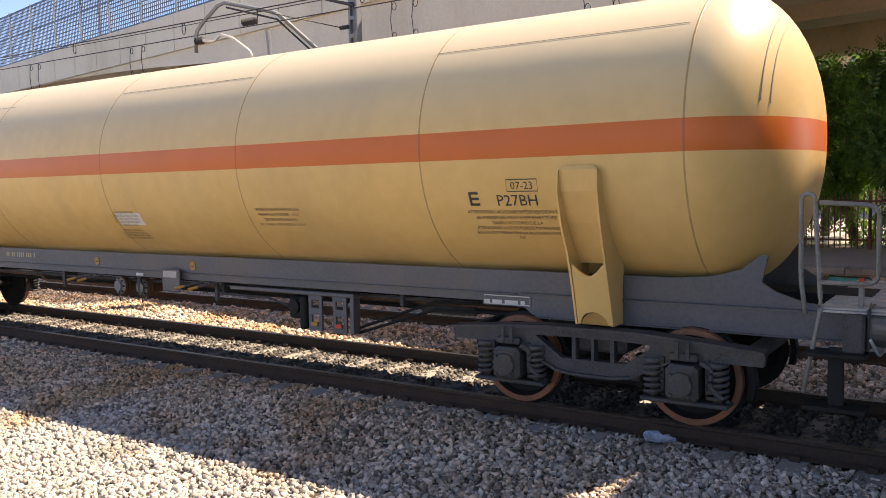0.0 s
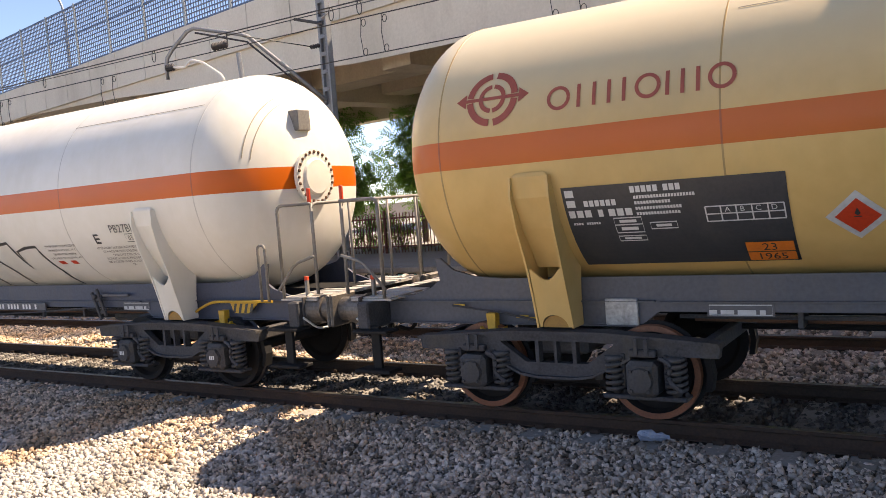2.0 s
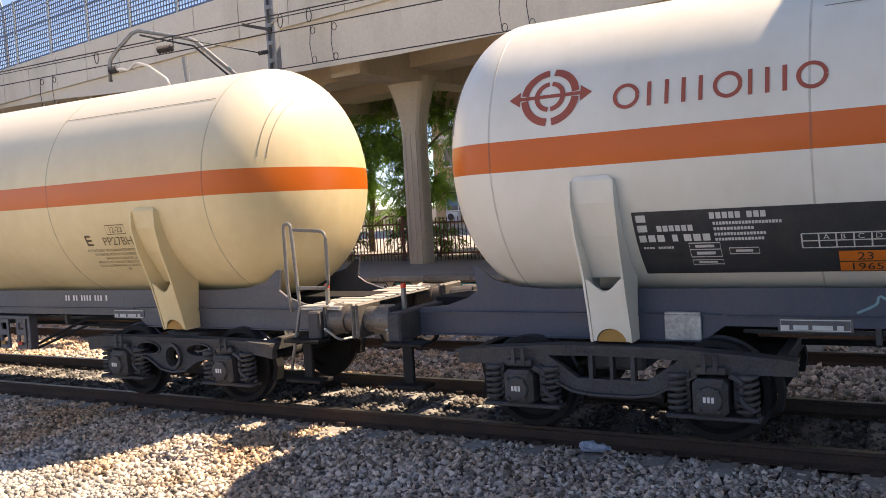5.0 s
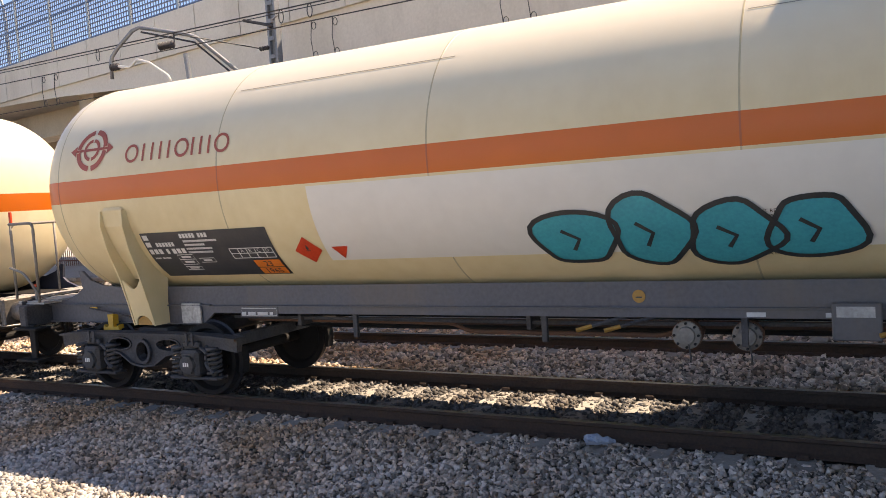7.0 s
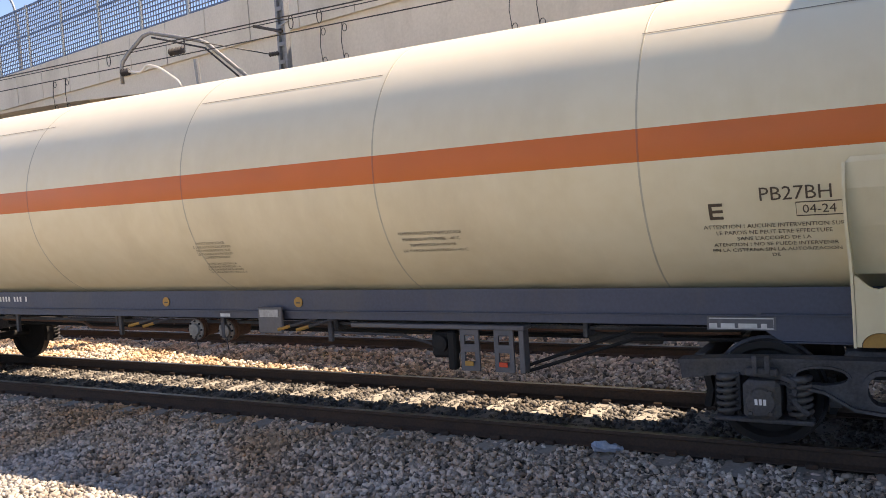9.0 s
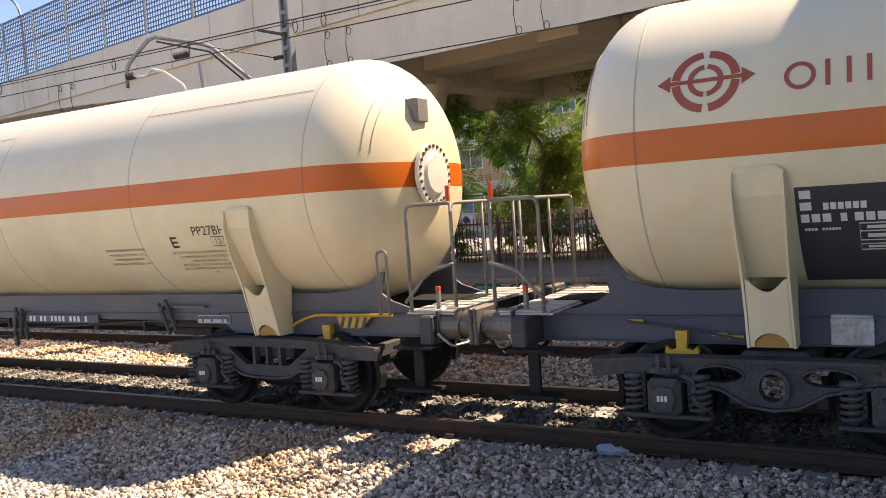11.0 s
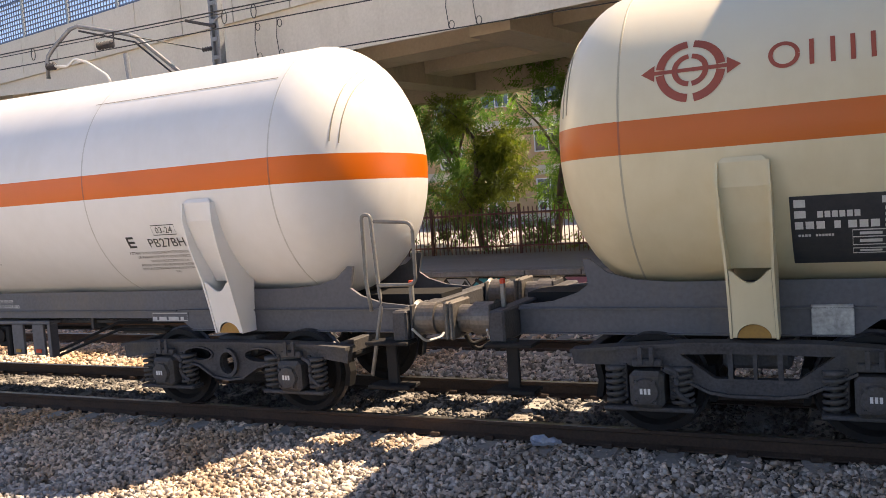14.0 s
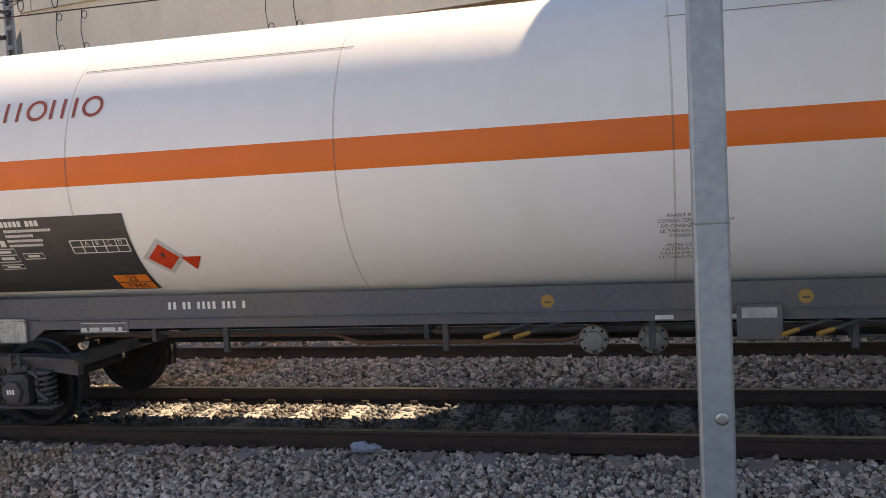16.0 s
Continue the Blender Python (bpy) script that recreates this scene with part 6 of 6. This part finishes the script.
# ---- litter ----
def build_litter():
    bm = lathe(bmesh.new(), [(-0.14, 0.02), (-0.12, 0.045), (-0.03, 0.05), (0.02, 0.035), (0.08, 0.045), (0.12, 0.018), (0.15, 0.016)], "x", 12)
    rng = random.Random(3)
    for v in bm.verts:
        v.co += Vector((rng.uniform(-0.012, 0.012), rng.uniform(-0.012, 0.012), rng.uniform(-0.012, 0.012)))
    ob = part("plastic_bottle", bm, M_LITTER)
    ob.matrix_world = pose(-2.66, 7.47, -0.10, 0, 8, 25)
    tagged(ob, "crumpled bluish plastic bottle lying on the ballast", "bottle")


build_litter()

# ---- sleepers and fastenings ----
def sleeper_mesh():
    bm = boxed(-0.13, 0.13, -1.3, 1.3, -0.34, -0.165, bevel=0.025)
    return bm


def build_sleepers():
    for root, cy, x0, n in ((track_near, TRACK_Y, -29.7, 62), (track_far, TRACK2_Y, -29.5, 60)):
        for i in range(n):
            x = x0 + i * 0.6
            placed("sleeper", "sleeper", sleeper_mesh, M_SLEEPER, root, pose(x, cy, -0.008))
            if x < -22:
                continue
            for s in (-1, 1):
                for d in (-0.105, 0.105):
                    placed("rail_clip", "rail_clip", lambda: boxed(-0.05, 0.05, -0.03, 0.03, -0.172, -0.125, bevel=0.008), M_RAIL, root, pose(x, cy + s * GAUGE_HALF + d, 0))


build_sleepers()


# ---- ballast stones ----
def build_stones(name, x0, x1, y0, y1, per_m2, size, seed, material, label, skip=(), sleepers=None):
    """Loose angular stones, each an uneven block, spread over a strip of the bed."""
    rs = np.random.RandomState(seed)
    n = int((x1 - x0) * (y1 - y0) * per_m2)
    x, y = rs.uniform(x0, x1, n), rs.uniform(y0, y1, n)
    keep = np.ones(n, bool)
    for a, b in skip:
        keep &= ~((y > a) & (y < b))
    if sleepers:
        cy, sx = sleepers
        on = (np.abs((x - sx + 0.3) % 0.6 - 0.3) < 0.12) & (np.abs(y - cy) < 1.27)
        keep &= ~(on & (rs.uniform(size=n) < 0.7))
    x, y = x[keep], y[keep]
    n = len(x)
    d = np.minimum(np.abs(y - TRACK_Y), np.abs(y - TRACK2_Y))
    z = -0.20 - 0.10 * np.clip((d - 1.75) / 2.2, 0, 1) + rs.uniform(-0.022, 0.022, n)
    cube = np.array([(a, b, c) for c in (-1, 1) for b in (-1, 1) for a in (-1, 1)], float)
    r = size * rs.uniform(0.6, 1.35, (n, 1, 1)) * 0.5
    v = cube[None] * rs.uniform(0.55, 1.0, (n, 1, 3)) + rs.normal(scale=0.27, size=(n, 8, 3))
    v *= r
    q = rs.normal(size=(n, 4))
    q /= np.linalg.norm(q, axis=1)[:, None]
    w, i, j, k = q.T
    rot = np.stack([1 - 2 * (j * j + k * k), 2 * (i * j - k * w), 2 * (i * k + j * w), 2 * (i * j + k * w), 1 - 2 * (i * i + k * k), 2 * (j * k - i * w),
                    2 * (i * k - j * w), 2 * (j * k + i * w), 1 - 2 * (i * i + j * j)], 1).reshape(n, 3, 3)
    v = np.einsum("nij,nkj->nki", rot, v) + np.stack([x, y, z], 1)[:, None]
    f = np.array(((0, 2, 3, 1), (4, 5, 7, 6), (0, 1, 5, 4), (2, 6, 7, 3), (0, 4, 6, 2), (1, 3, 7, 5)))
    f = (f[None] + 8 * np.arange(n)[:, None, None]).reshape(-1)
    me = bpy.data.meshes.new(name)
    me.vertices.add(8 * n)
    me.vertices.foreach_set("co", v.reshape(-1))
    me.loops.add(24 * n)
    me.loops.foreach_set("vertex_index", f)
    me.polygons.add(6 * n)
    me.polygons.foreach_set("loop_start", np.arange(0, 24 * n, 4))
    me.update(calc_edges=True)
    me.validate()
    tagged(link(name, me, material), label, "ballast", kind="stuff")


RAILS_1, RAILS_2 = (TRACK_Y - GAUGE_HALF, TRACK_Y + GAUGE_HALF), (TRACK2_Y - GAUGE_HALF, TRACK2_Y + GAUGE_HALF)
build_stones("ballast_stones", -13, 3, 3.4, RAILS_1[0] - 0.08, 1050, 0.043, 1, M_STONE, "loose grey-brown crushed stones beside the track", sleepers=(TRACK_Y, -29.7))
build_stones("ballast_stones", -30, -13, 3.4, RAILS_1[0] - 0.08, 260, 0.058, 2, M_STONE, "loose grey-brown crushed stones beside the track")
build_stones("dark_ballast_stones", -26, 3, RAILS_1[0] + 0.08, RAILS_1[1] - 0.08, 640, 0.047, 3, M_STONE_DARK, "crushed stones between the rails, shade under the train in their colour")
build_stones("ballast_stones", -26, 4, RAILS_1[1] + 0.08, RAILS_1[1] + 0.75, 480, 0.047, 4, M_STONE_RUST, "rust-stained crushed stones between the tracks, darkened further for shade")
build_stones("ballast_stones", -27, 4, RAILS_1[1] + 0.7, RAILS_2[0] - 0.08, 360, 0.058, 6, M_STONE, "loose grey crushed stones between the tracks", sleepers=(TRACK2_Y, -29.5))
build_stones("ballast_stones", -28, 5, RAILS_2[0] + 0.08, 16.2, 200, 0.065, 5, M_STONE, "loose grey-brown crushed stones beside the platform", skip=((RAILS_2[1] - 0.08, RAILS_2[1] + 0.08),), sleepers=(TRACK2_Y, -29.5))

# ---- movement ----
# slight changes of pace of the train
LAG_T = (0.0, 1.5, 2.5, 4.0, 5.0, 7.5, 8.2, 10.5, 11.5, 13.5, 14.5, 16.0)
LAG = (-0.03, -0.08, -0.09, -0.08, -0.04, -0.02, -0.05, -0.11, -0.11, -0.06, -0.045, -0.055)


def travelled(t):
    return 7.328 * t - 0.0261 * t * t + 0.00056 * t ** 3 + np.interp(t, LAG_T, LAG)


def motions():
    for k, wagon in wagons.items():
        x0 = -10.669 - WAGON_PITCH * k
        walk(wagon, [(i * 0.5, pose(x0 + float(travelled(i * 0.5)), TRACK_Y, 0)) for i in range(33)])
    steps = [i / 15 for i in range(241)]
    for ws in WHEELS:
        x = ws.location.x
        walk(ws, [(t, pose(x, 0, 0.46, 0, math.degrees(float(travelled(t)) / 0.46), 0)) for t in steps])


motions()
